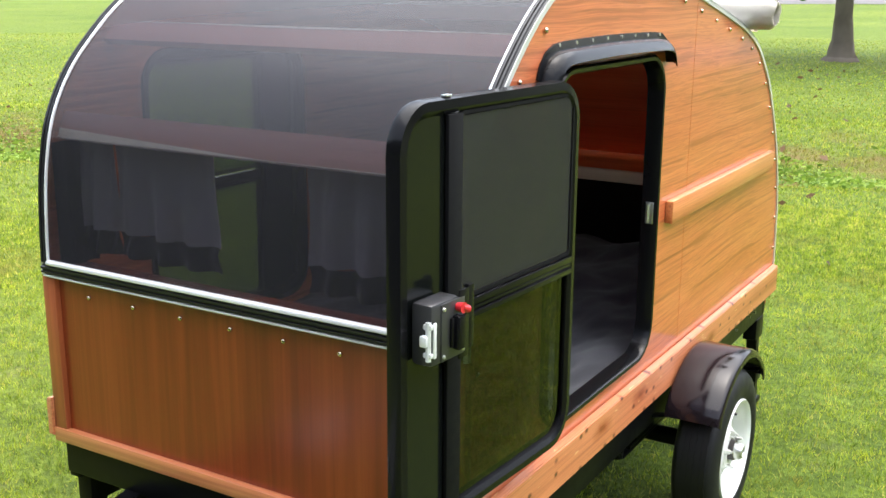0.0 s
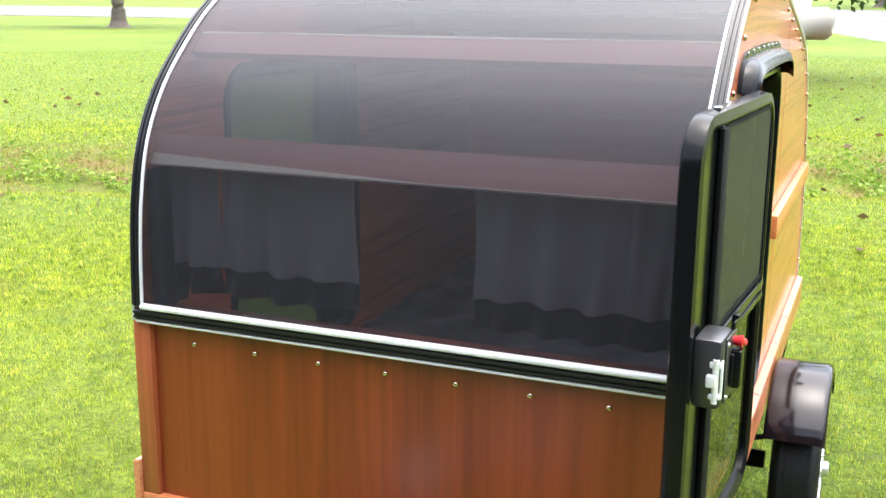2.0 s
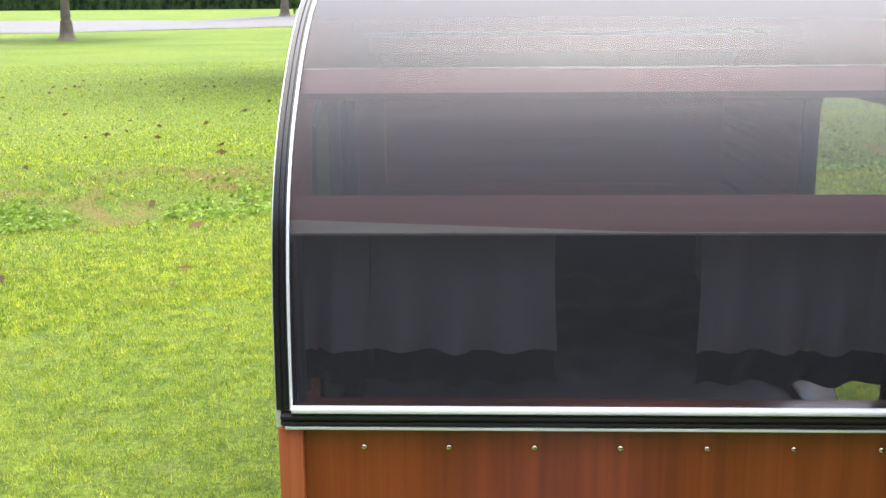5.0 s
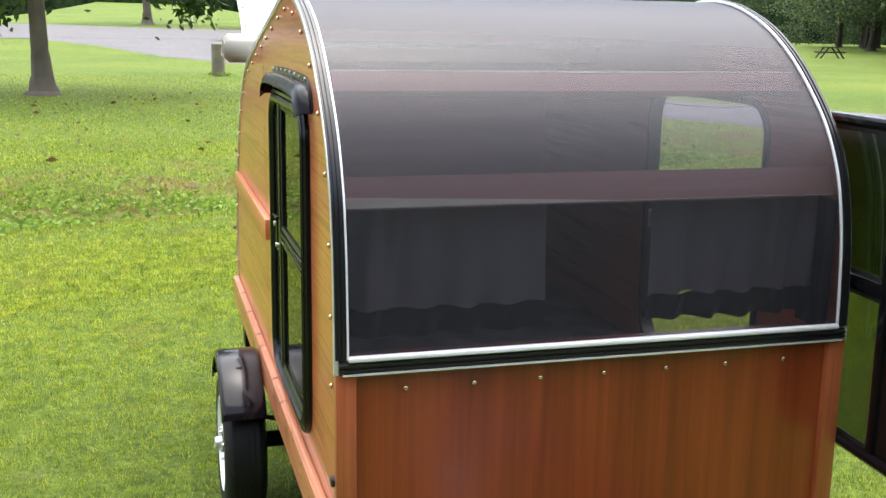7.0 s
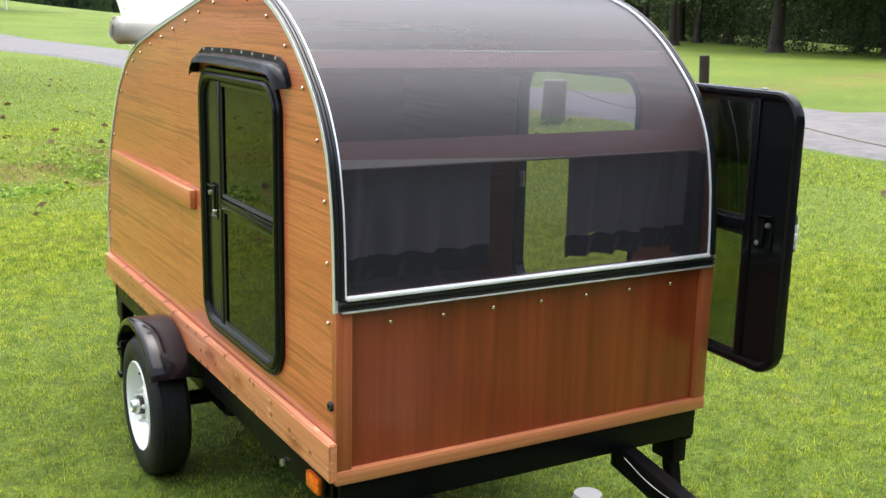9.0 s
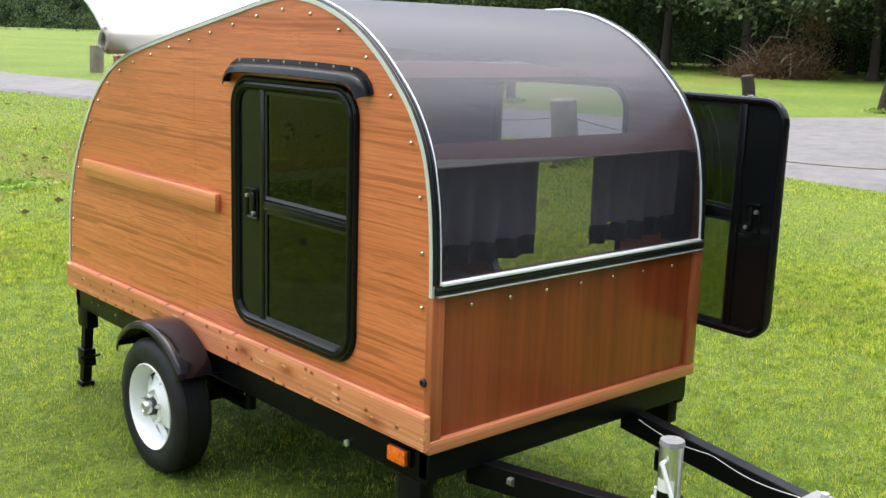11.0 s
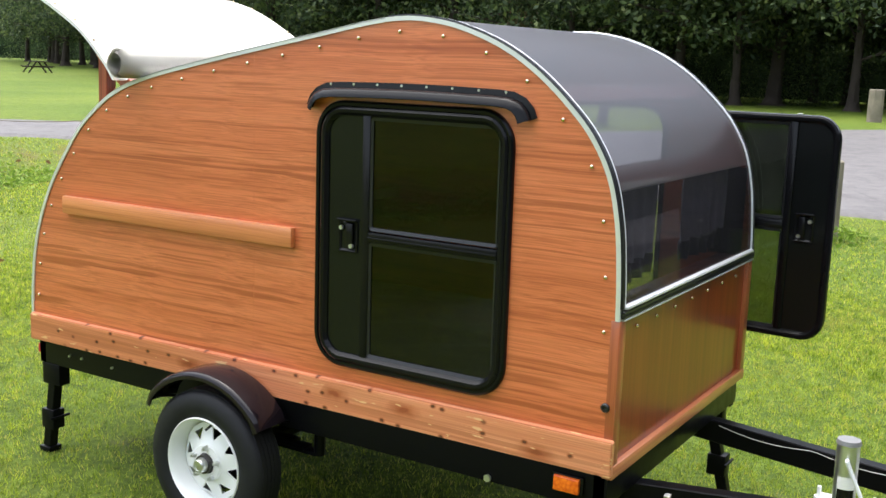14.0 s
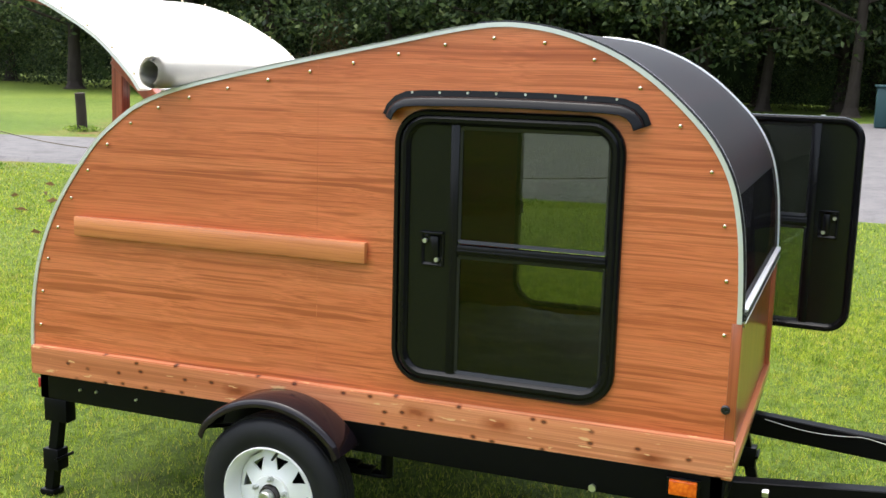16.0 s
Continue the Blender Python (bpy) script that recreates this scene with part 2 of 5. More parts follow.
def fabric(name, base, fold=0.3):
    m, nt, b = material(name, base, 0.9, sheen=0.3, spec=0.2)
    n = node(nt, "ShaderNodeTexNoise", Scale=260.0, Detail=2.0)
    n2 = node(nt, "ShaderNodeTexNoise", Scale=7.0, Detail=4.0)
    for k in (n, n2):
        nt.links.new(place_of(nt), k.inputs["Vector"])
    c = mix(nt, n2.outputs["Fac"], tuple(x * (1 - fold) for x in base), tuple(x * (1 + fold) for x in base))
    nt.links.new(c, b.inputs["Base Color"])
    bump(nt, b, n.outputs["Fac"], 0.3, 0.002)
    return m


CURTAIN = fabric("grey_curtain_cloth", (0.36, 0.35, 0.36), 0.2)
# for the curtain hems, and for shade painted at the foot end
HEM_SHADE = fabric("dark_hem_and_shade", (0.02, 0.02, 0.022))
BLANKET = fabric("charcoal_blanket", (0.024, 0.024, 0.030))


def worn_band(nt):
    """How worn and bare the lawn is: a ragged band along the shallow ditch."""
    at = place_of(nt)
    n_mid = node(nt, "ShaderNodeTexNoise", Scale=1.4, Detail=6.0, Roughness=0.68)
    nt.links.new(at, n_mid.inputs["Vector"])
    sep = nt.nodes.new("ShaderNodeSeparateXYZ")
    nt.links.new(at, sep.inputs[0])
    line = nt.nodes.new("ShaderNodeMath")
    line.operation = "MULTIPLY_ADD"
    nt.links.new(sep.outputs["X"], line.inputs[0])
    line.inputs[1].default_value = -0.42
    nt.links.new(sep.outputs["Y"], line.inputs[2])
    mr = nt.nodes.new("ShaderNodeMapRange")
    mr.inputs["From Min"].default_value, mr.inputs["From Max"].default_value = 9.0, 14.5
    nt.links.new(line.outputs[0], mr.inputs["Value"])
    band = ramp(nt, mr.outputs[0], [(0.12, (0.0,) * 3), (0.28, (0.75,) * 3), (0.50, (0.85,) * 3), (0.80, (0.0,) * 3)]).outputs[0]
    bare = ramp(nt, n_mid.outputs["Fac"], [(0.47, (0.05,) * 3), (0.62, (1, 1, 1))]).outputs[0]
    w = nt.nodes.new("ShaderNodeMath")
    w.operation = "MULTIPLY"
    nt.links.new(band, w.inputs[0])
    nt.links.new(bare, w.inputs[1])
    return w.outputs[0]


def leaf_stuff(name, stops, rough=0.55, worn=False):
    """Blades or leaves: the colour changes from piece to piece, some light passes."""
    m, nt, b = material(name, stops[1], rough, spec=0.3)
    g = nt.nodes.new("ShaderNodeNewGeometry")
    n = node(nt, "ShaderNodeTexNoise", Scale=0.5, Detail=4.0)
    nt.links.new(place_of(nt), n.inputs["Vector"])
    c = ramp(nt, g.outputs["Random Per Island"], [(i / (len(stops) - 1), s) for i, s in enumerate(stops)]).outputs[0]
    c = mix(nt, 0.55, c, ramp(nt, n.outputs["Fac"], [(0.3, (0.62, 0.70, 0.55)), (0.7, (1.25, 1.15, 1.1))]).outputs[0], "MULTIPLY")
    if worn:
        clump = node(nt, "ShaderNodeTexNoise", Scale=9.0, Detail=4.0, Roughness=0.65)
        drift = node(nt, "ShaderNodeTexNoise", Scale=1.6, Detail=5.0, Roughness=0.6)
        for k in (clump, drift):
            nt.links.new(place_of(nt), k.inputs["Vector"])
        c = mix(nt, 1.0, c, ramp(nt, clump.outputs["Fac"], [(0.36, (0.46, 0.58, 0.46)), (0.5, (0.95, 0.98, 0.95)), (0.66, (1.35, 1.25, 1.1))]).outputs[0], "MULTIPLY")
        bare = ramp(nt, drift.outputs["Fac"], [(0.56, (0, 0, 0)), (0.72, (0.55, 0.55, 0.55))]).outputs[0]
        c = mix(nt, bare, c, (0.30, 0.24, 0.085))
        c = mix(nt, worn_band(nt), c, (0.20, 0.15, 0.055))
    nt.links.new(c, b.inputs["Base Color"])
    thin = nt.nodes.new("ShaderNodeBsdfTranslucent")
    nt.links.new(c, thin.inputs["Color"])
    mx = node(nt, "ShaderNodeMixShader", Fac=0.42)
    nt.links.new(b.outputs[0], mx.inputs[1])
    nt.links.new(thin.outputs[0], mx.inputs[2])
    nt.links.new(mx.outputs[0], nt.nodes["Material Output"].inputs["Surface"])
    return m


BLADES = leaf_stuff("grass_blades", [(0.12, 0.175, 0.016), (0.24, 0.33, 0.030), (0.37, 0.46, 0.044), (0.49, 0.56, 0.075), (0.56, 0.47, 0.15)], worn=True)
CLOVER = leaf_stuff("clover_leaves", [(0.11, 0.19, 0.028), (0.17, 0.28, 0.038), (0.24, 0.36, 0.05), (0.33, 0.44, 0.075)])
LEAVES = leaf_stuff("tree_leaves", [(0.020, 0.045, 0.012), (0.040, 0.085, 0.020), (0.065, 0.12, 0.026), (0.10, 0.15, 0.035)])
DEEP_LEAVES = leaf_stuff("wood_leaves", [(0.020, 0.036, 0.018), (0.040, 0.068, 0.028), (0.068, 0.105, 0.040), (0.15, 0.19, 0.070)])
DRY = leaf_stuff("dry_leaves", [(0.075, 0.040, 0.022), (0.13, 0.072, 0.038), (0.20, 0.115, 0.060), (0.10, 0.070, 0.035)])
BARK = plain("bark", (0.17, 0.14, 0.115), 0.9, wear=0.5, size=14.0, bumpy=1.0, spec=0.2)
POSTWOOD = plain("weathered_post", (0.23, 0.20, 0.155), 0.85, wear=0.5, size=26.0, bumpy=0.8, spec=0.2)
DARKPOST = plain("dark_post", (0.045, 0.036, 0.03), 0.85, wear=0.4, size=18.0, bumpy=0.8, spec=0.2)
BIN = plain("dark_teal_paint", (0.012, 0.05, 0.055), 0.5)

# lawn: mown turf with worn, brownish stretches along the shallow ditch
TURF, nt, b = material("mown_turf", (0.11, 0.2, 0.03), 0.85, spec=0.15)
at = place_of(nt)
n_small = node(nt, "ShaderNodeTexNoise", Scale=38.0, Detail=6.0, Roughness=0.7)
n_mid = node(nt, "ShaderNodeTexNoise", Scale=2.2, Detail=6.0, Roughness=0.65)
n_big = node(nt, "ShaderNodeTexNoise", Scale=0.16, Detail=4.0)
for n in (n_small, n_mid, n_big):
    nt.links.new(at, n.inputs["Vector"])
turf = ramp(nt, n_small.outputs["Fac"], [(0.30, (0.040, 0.062, 0.012)), (0.5, (0.105, 0.158, 0.024)), (0.70, (0.18, 0.245, 0.038))]).outputs[0]
turf = mix(nt, 0.8, turf, ramp(nt, n_big.outputs["Fac"], [(0.32, (0.68, 0.78, 0.60)), (0.68, (1.25, 1.12, 1.0))]).outputs[0], "MULTIPLY")
n_tuft = node(nt, "ShaderNodeTexNoise", Scale=7.0, Detail=5.0, Roughness=0.7)
nt.links.new(at, n_tuft.inputs["Vector"])
turf = mix(nt, 0.9, turf, ramp(nt, n_tuft.outputs["Fac"], [(0.33, (0.62, 0.66, 0.60)), (0.66, (1.35, 1.28, 1.2))]).outputs[0], "MULTIPLY")
thin_spots = ramp(nt, n_mid.outputs["Fac"], [(0.60, (0, 0, 0)), (0.78, (0.55, 0.55, 0.55))])
turf = mix(nt, thin_spots.outputs[0], turf, (0.20, 0.19, 0.075))
turf = mix(nt, worn_band(nt), turf, (0.17, 0.115, 0.045))
nt.links.new(turf, b.inputs["Base Color"])
bump(nt, b, n_small.outputs["Fac"], 0.9, 0.03)

ASPHALT, nt, b = material("pale_worn_asphalt", (0.3, 0.29, 0.28), 0.80, spec=0.3)
n_small = node(nt, "ShaderNodeTexNoise", Scale=60.0, Detail=5.0)
n_big = node(nt, "ShaderNodeTexNoise", Scale=0.5, Detail=5.0)
crack = node(nt, "ShaderNodeTexVoronoi", Scale=0.22)
crack.feature = "DISTANCE_TO_EDGE"
for n in (n_small, n_big, crack):
    nt.links.new(place_of(nt), n.inputs["Vector"])
n_mid = node(nt, "ShaderNodeTexNoise", Scale=3.5, Detail=6.0, Roughness=0.7)
nt.links.new(place_of(nt), n_mid.inputs["Vector"])
c = mix(nt, n_big.outputs["Fac"], (0.095, 0.090, 0.091), (0.152, 0.144, 0.146))
c = mix(nt, 0.9, c, ramp(nt, n_mid.outputs["Fac"], [(0.35, (0.72, 0.71, 0.70)), (0.5, (1, 1, 1)), (0.68, (1.25, 1.22, 1.18))]).outputs[0], "MULTIPLY")
c = mix(nt, 0.5, c, ramp(nt, n_small.outputs["Fac"], [(0.3, (0.7, 0.7, 0.7)), (0.7, (1.2, 1.2, 1.2))]).outputs[0], "MULTIPLY")
c = mix(nt, 0.7, c, ramp(nt, crack.outputs["Distance"], [(0.0, (0.7, 0.68, 0.67)), (0.004, (1, 1, 1))]).outputs[0], "MULTIPLY")
nt.links.new(c, b.inputs["Base Color"])
bump(nt, b, n_small.outputs["Fac"], 0.4, 0.01)

# shaded ground put into a near-black colour, for the window to reflect
DARK_GROUND = plain("dark_reflected_ground", (0.022, 0.022, 0.024), 0.9, spec=0.1, wear=0.35, size=50.0, bumpy=0.4)

# ---- building helpers ----
def mesh_of(name, bm):
    me = bpy.data.meshes.new(name)
    bmesh.ops.recalc_face_normals(bm, faces=bm.faces[:])
    bm.to_mesh(me)
    bm.free()
    return me


def smooth(me, angle=35):
    for p in me.polygons:
        p.use_smooth = True
    me.set_sharp_from_angle(angle=radians(angle))
    return me


def part(name, bm, mat, parent, label=""):
    """One mesh object, under a thing or under a part."""
    me = bm if isinstance(bm, bpy.types.Mesh) else smooth(mesh_of(name, bm))
    if mat and not me.materials:
        me.materials.append(mat)
    ob = new(name, me)
    ob.parent = parent
    if label:
        tagged(ob, label)
    return ob


def thing(name, label, category, at=(0, 0, 0), group="", kind=""):
    ob = new(name)
    ob.location = at
    ob.empty_display_size = 0.1
    return tagged(ob, label, category, group, kind)


def box(bm, x0, x1, y0, y1, z0, z1, bevel=0.0):
    m = Matrix.LocRotScale(((x0 + x1) / 2, (y0 + y1) / 2, (z0 + z1) / 2), None, (abs(x1 - x0), abs(y1 - y0), abs(z1 - z0)))
    made = bmesh.ops.create_cube(bm, size=1, matrix=m)
    if bevel:
        edges = {e for v in made["verts"] for e in v.link_edges}
        bmesh.ops.bevel(bm, geom=list(edges), offset=bevel, segments=2, profile=0.5, affect="EDGES")
    return bm


def cyl(bm, a, b, r0, r1=None, n=16, caps=True):
    a, b = Vector(a), Vector(b)
    r1 = r0 if r1 is None else r1
    m = Matrix.Translation((a + b) / 2) @ (b - a).to_track_quat("Z", "Y").to_matrix().to_4x4()
    bmesh.ops.create_cone(bm, cap_ends=caps, segments=n, radius1=r0, radius2=r1, depth=(b - a).length, matrix=m)
    return bm


def beam(bm, a, b, w, h, bevel=0.003):
    """A box bar from a to b, w wide and h high."""
    a, b = Vector(a), Vector(b)
    m = Matrix.Translation((a + b) / 2) @ (b - a).to_track_quat("X", "Z").to_matrix().to_4x4() @ Matrix.Diagonal(((b - a).length, w, h, 1))
    made = bmesh.ops.create_cube(bm, size=1, matrix=m)
    bmesh.ops.bevel(bm, geom=list({e for v in made["verts"] for e in v.link_edges}), offset=bevel, segments=1, affect="EDGES")
    return bm


def lathe(bm, profile, centre, axis_x=1.0, n=40):
    """Turns (along, radius) pairs round an x axis through centre."""
    rings = []
    for o, r in profile:
        rings.append([bm.verts.new((centre[0] + o * axis_x, centre[1] + r * math.cos(2 * math.pi * k / n), centre[2] + r * math.sin(2 * math.pi * k / n))) for k in range(n)])
    for p, q in zip(rings, rings[1:]):
        for k in range(n):
            bm.faces.new((p[k], p[(k + 1) % n], q[(k + 1) % n], q[k]))
    return rings


def rrect(u0, u1, z0, z1, r, n=7):
    """A rounded rectangle as a loop of (u, z)."""
    pts = []
    for cu, cz, a0 in ((u1 - r, z1 - r, 0), (u0 + r, z1 - r, 90), (u0 + r, z0 + r, 180), (u1 - r, z0 + r, 270)):
        for k in range(n + 1):
            a = radians(a0 + 90 * k / n)
            pts.append((cu + r * math.cos(a), cz + r * math.sin(a)))
    return pts


def loops(bm, rows, put, closed=True):
    """Joins loops of equal length, given as (loop, o), into a skin; put(u, o, z) gives the place."""
    rings = [[bm.verts.new(put(u, o, z)) for u, z in lp] for lp, o in rows]
    n = len(rings[0])
    pairs = list(zip(rings, rings[1:])) + ([(rings[-1], rings[0])] if closed else [])
    for p, q in pairs:
        for k in range(n):
            bm.faces.new((p[k], p[(k + 1) % n], q[(k + 1) % n], q[k]))
    return rings


def inset(u0, u1, z0, z1, r, d):
    return rrect(u0 + d, u1 - d, z0 + d, z1 - d, max(0.004, r - d))


# ---- ground, roads ----
GZ = -0.125


def rise(x, y):
    """Height of the ground: level round the trailer, a shallow ditch, a slow slope far off."""
    s = y - 0.42 * x
    ditch = -0.17 * math.exp(-((s - 10.9) / 0.75) ** 2) + 0.10 * math.exp(-((s - 13.2) / 1.3) ** 2)
    fade = max(0.0, min(1.0, (9.0 - x) / 5)) * max(0.0, min(1.0, (x + 40) / 20))
    bumps = 0.02 * noise.noise((x * 0.35, y * 0.35, 0)) if abs(x) < 30 and abs(y) < 40 else 0.0
    bumps *= min(1.0, max(0.0, (Vector((x + 1.6, y - 2.8)).length - 2.0) / 2))
    far = (0.008 + 0.022 * max(0.0, min(1.0, (x + 32) / 20))) * max(0.0, y - 55) * max(0.0, min(1.0, (40 - x) / 30))
    return GZ + ditch * fade + bumps + far


def steps(lo, hi, fine, grow=1.35, limit=1600):
    out = [lo + fine * k for k in range(int((hi - lo) / fine) + 1)]
    d = fine
    while out[-1] < limit:
        d *= grow
        out.append(out[-1] + d)
    d = fine
    while out[0] > -limit:
        d *= grow
        out.insert(0, out[0] - d)
    return out


xs, ys = steps(-24, 26, 0.4), steps(-14, 60, 0.4)
verts = [(x, y, rise(x, y)) for y in ys for x in xs]
nx = len(xs)
faces = [(j * nx + i, j * nx + i + 1, (j + 1) * nx + i + 1, (j + 1) * nx + i) for j in range(len(ys) - 1) for i in range(nx - 1)]
me = bpy.data.meshes.new("ground")
me.from_pydata(verts, [], faces)
me.materials.append(TURF)
for p in me.polygons:
    p.use_smooth = True
tagged(new("ground", me), "mown green park lawn with a worn shallow ditch", "lawn", kind="structure")


def ribbon(name, label, left, right, lift, mat):
    """A road between two edge lines of equal length; each is a list of (x, y)."""
    ACROSS = (0.0, 0.05, 0.3, 0.7, 0.95, 1.0)
    rows = 5
    vs, fs = [], []
    fine_l, fine_r = [], []
    for edge, out in ((left, fine_l), (right, fine_r)):
        for (a, b), (c, d) in zip(edge, edge[1:]):
            out.append(((a, b), (c, d)))
    for (l0, l1), (r0, r1) in zip(fine_l, fine_r):
        k = max(1, int(max(math.dist(l0, l1), math.dist(r0, r1)) / 0.8))
        for i in range(k):
            f = i / k
            a, b = Vector(l0).lerp(Vector(l1), f), Vector(r0).lerp(Vector(r1), f)
            vs.append([a.lerp(b, f2) for f2 in ACROSS])
    vs.append([Vector(left[-1]).lerp(Vector(right[-1]), f2) for f2 in ACROSS])
    flat = []
    for i, row in enumerate(vs):
        for j, p in enumerate(row):
            q = p.copy()
            if j in (0, rows):
                q += Vector((noise.noise((p.x * 0.8, p.y * 0.8, 3)), noise.noise((p.x * 0.8, p.y * 0.8, 7)))) * 0.18
            drop = 0.07 if j in (0, rows) else 0.0
            flat.append((q.x, q.y, rise(q.x, q.y) + lift - drop))
    w = rows + 1
    fs = [(i * w + j, i * w + j + 1, (i + 1) * w + j + 1, (i + 1) * w + j) for i in range(len(vs) - 1) for j in range(rows)]
    me = bpy.data.meshes.new(name)
    me.from_pydata(flat, [], fs)
    me.materials.append(mat)
    return tagged(new(name, me), label, "road", kind="structure")


ribbon("road_1", "pale worn asphalt park lane bending away", [(7.7, -60), (7.7, -10), (7.7, 2), (7.7, 6), (8.0, 10), (8.0, 14), (6.9, 17.8), (5.0, 21.5), (4.2, 25), (3.7, 30), (3.4, 36), (1.5, 44), (-1.2, 53), (-5, 64), (-11, 76)],
       [(14, -60), (14, -10), (13.6, 2), (13.4, 5), (13.2, 9), (13, 14), (12.1, 17.9), (9.8, 21.5), (8.2, 26), (7.4, 31), (7.0, 38), (6.5, 46), (5.5, 56), (3, 70), (-2, 84)], 0.05, ASPHALT)
# unseen dark ground, added to keep the lower pane's reflection dark
ribbon("reflected_ground", "added dark ground before the drawbar, unseen except in reflections", [(8.5, -0.75), (2, -0.75), (-6, -0.8), (-14, -1.0), (-30, -1.5), (-60, -3)], [(8.5, -24), (2, -24), (-6, -24), (-14, -23), (-30, -20), (-60, -16)], 0.04, DARK_GROUND)
ribbon("road_2", "pale asphalt lane branching off to the trees", [(11.9, 13.6), (18.5, 12.4), (25, 9.6), (34, 4), (60, -12)], [(12.2, -6), (18, -8), (26, -13), (36, -20), (60, -40)], 0.045, ASPHALT)
ribbon("road_3", "distant pale road across the grass", [(-260, 76), (-120, 76), (-40, 75), (-6, 72), (6, 73)], [(-260, 135), (-120, 130), (-40, 120), (-4, 94), (7, 90)], 0.10, ASPHALT)


# ---- the trailer: measures ----
XL, XR = -2.199, -0.983
XC = (XL + XR) / 2
FLOOR = 0.365
KNOTS = [(1.645, 0.36), (1.645, 0.60), (1.645, 0.80), (1.651, 0.947), (1.664, 1.069), (1.694, 1.187), (1.752, 1.290), (1.832, 1.376), (1.928, 1.456),
         (2.039, 1.521), (2.168, 1.568), (2.283, 1.589), (2.383, 1.591), (2.503, 1.575), (2.681, 1.540), (2.867, 1.504), (3.061, 1.466), (3.266, 1.423),
         (3.383, 1.397), (3.503, 1.363), (3.590, 1.329), (3.663, 1.288), (3.782, 1.194), (3.882, 1.074), (3.960, 0.961), (4.016, 0.847), (4.053, 0.743),
         (4.074, 0.64), (4.086, 0.53), (4.090, 0.44), (4.090, 0.35)]


def spline(knots, k=6):
    out = []
    for i in range(len(knots) - 1):
        p0, p1, p2, p3 = (Vector(knots[max(0, min(len(knots) - 1, i + d))]) for d in (-1, 0, 1, 2))
        for j in range(k):
            t = j / k
            out.append(0.5 * (2 * p1 + (p2 - p0) * t + (2 * p0 - 5 * p1 + 4 * p2 - p3) * t * t + (3 * p1 - p0 - 3 * p2 + p3) * t ** 3))
    out.append(Vector(knots[-1]))
    return out


OUTLINE = spline(KNOTS, 5)
i_sill = min(range(len(OUTLINE)), key=lambda i: (OUTLINE[i] - Vector((1.645, 0.80))).length)
i_top = min(range(len(OUTLINE)), key=lambda i: (OUTLINE[i] - Vector((2.42, 1.605))).length)
i_hinge = min(range(len(OUTLINE)), key=lambda i: (OUTLINE[i] - Vector((3.590, 1.329))).length)


def normals(path):
    """Outward normals of a line that runs from the front over the roof to the rear."""
    out = []
    for i in range(len(path)):
        d = (path[min(i + 1, len(path) - 1)] - path[max(i - 1, 0)]).normalized()
        out.append(Vector((-d.y, d.x)))
    return out


def sweep(bm, path, x0, x1, n0, n1):
    """A bar along path, from x0 to x1 across and from n0 to n1 out of it."""
    nrm = normals(path)
    rings = []
    for p, n in zip(path, nrm):
        a, b = p + n * n0, p + n * n1
        rings.append([bm.verts.new(v) for v in ((x0, a.x, a.y), (x1, a.x, a.y), (x1, b.x, b.y), (x0, b.x, b.y))])
    for p, q in zip(rings, rings[1:]):
        for k in range(4):
            bm.faces.new((p[k], p[(k + 1) % 4], q[(k + 1) % 4], q[k]))
    bm.faces.new(rings[0])
    bm.faces.new(rings[-1][::-1])
    return bm


def sweep_shape(bm, path, shape):
    """Sweeps a closed shape of (x, out) pairs along path."""
    nrm = normals(path)
    rings = [[bm.verts.new((x, (p + n * o).x, (p + n * o).y)) for x, o in shape] for p, n in zip(path, nrm)]
    m = len(shape)
    for p, q in zip(rings, rings[1:]):
        for k in range(m):
            bm.faces.new((p[k], p[(k + 1) % m], q[(k + 1) % m], q[k]))
    bm.faces.new(rings[0])
    bm.faces.new(rings[-1][::-1])
    return bm


def walk_along(path, gap, start=0.0):
    """Places at even steps along path, with their outward normals."""
    nrm, out, left = normals(path), [], start
    for i in range(len(path) - 1):
        seg = (path[i + 1] - path[i]).length
        while left <= seg:
            f = left / seg
            out.append((path[i].lerp(path[i + 1], f), nrm[i].lerp(nrm[i + 1], f).normalized()))
            left += gap
        left -= seg
    return out


trailer = thing("camper_trailer", "varnished plywood teardrop camper with open door and raised white hatch", "camper trailer", (XC, 2.85, GZ))
trailer_inv = Matrix.Translation((-XC, -2.85, -GZ))


def piece(name, bm, mat, parent=None, label="", sharp=35):
    """A part of the trailer, modelled in world places."""
    bm.transform(trailer_inv)
    me = smooth(mesh_of(name, bm), sharp)
    return part(name, me, mat, parent or trailer, label)


cap = bmesh.new()
bmesh.ops.create_uvsphere(cap, u_segments=10, v_segments=6, radius=0.0062, matrix=Matrix.Diagonal((0.75, 1, 1, 1)))
CAP = smooth(mesh_of("rivet", cap))
CAP.materials.append(RIVET)
cap = bmesh.new()
cyl(cap, (-0.0015, 0, 0), (0.0015, 0, 0), 0.004, n=8)
SCREW = mesh_of("screw", cap)
SCREW.materials.append(ZINC)


def cap_at(place, parent, turn=0.0, mesh=None, name="rivet", size=1.0):
    ob = new(name, mesh or CAP)
    ob.parent = parent
    ob.matrix_local = Matrix.Translation(Vector(place) - Vector((XC, 2.85, GZ))) @ Matrix.Rotation(turn, 4, "Z") @ Matrix.Diagonal((size, size, size, 1))
    return ob


HINGE_Y = 1.985


def one_face(me, outer):
    """Gives the tint of a pane to its outer face alone; the rest lets light pass."""
    me.materials.append(CLEAR)
    for k, p in enumerate(me.polygons):
        p.material_index = 0 if outer(k, p) else 1


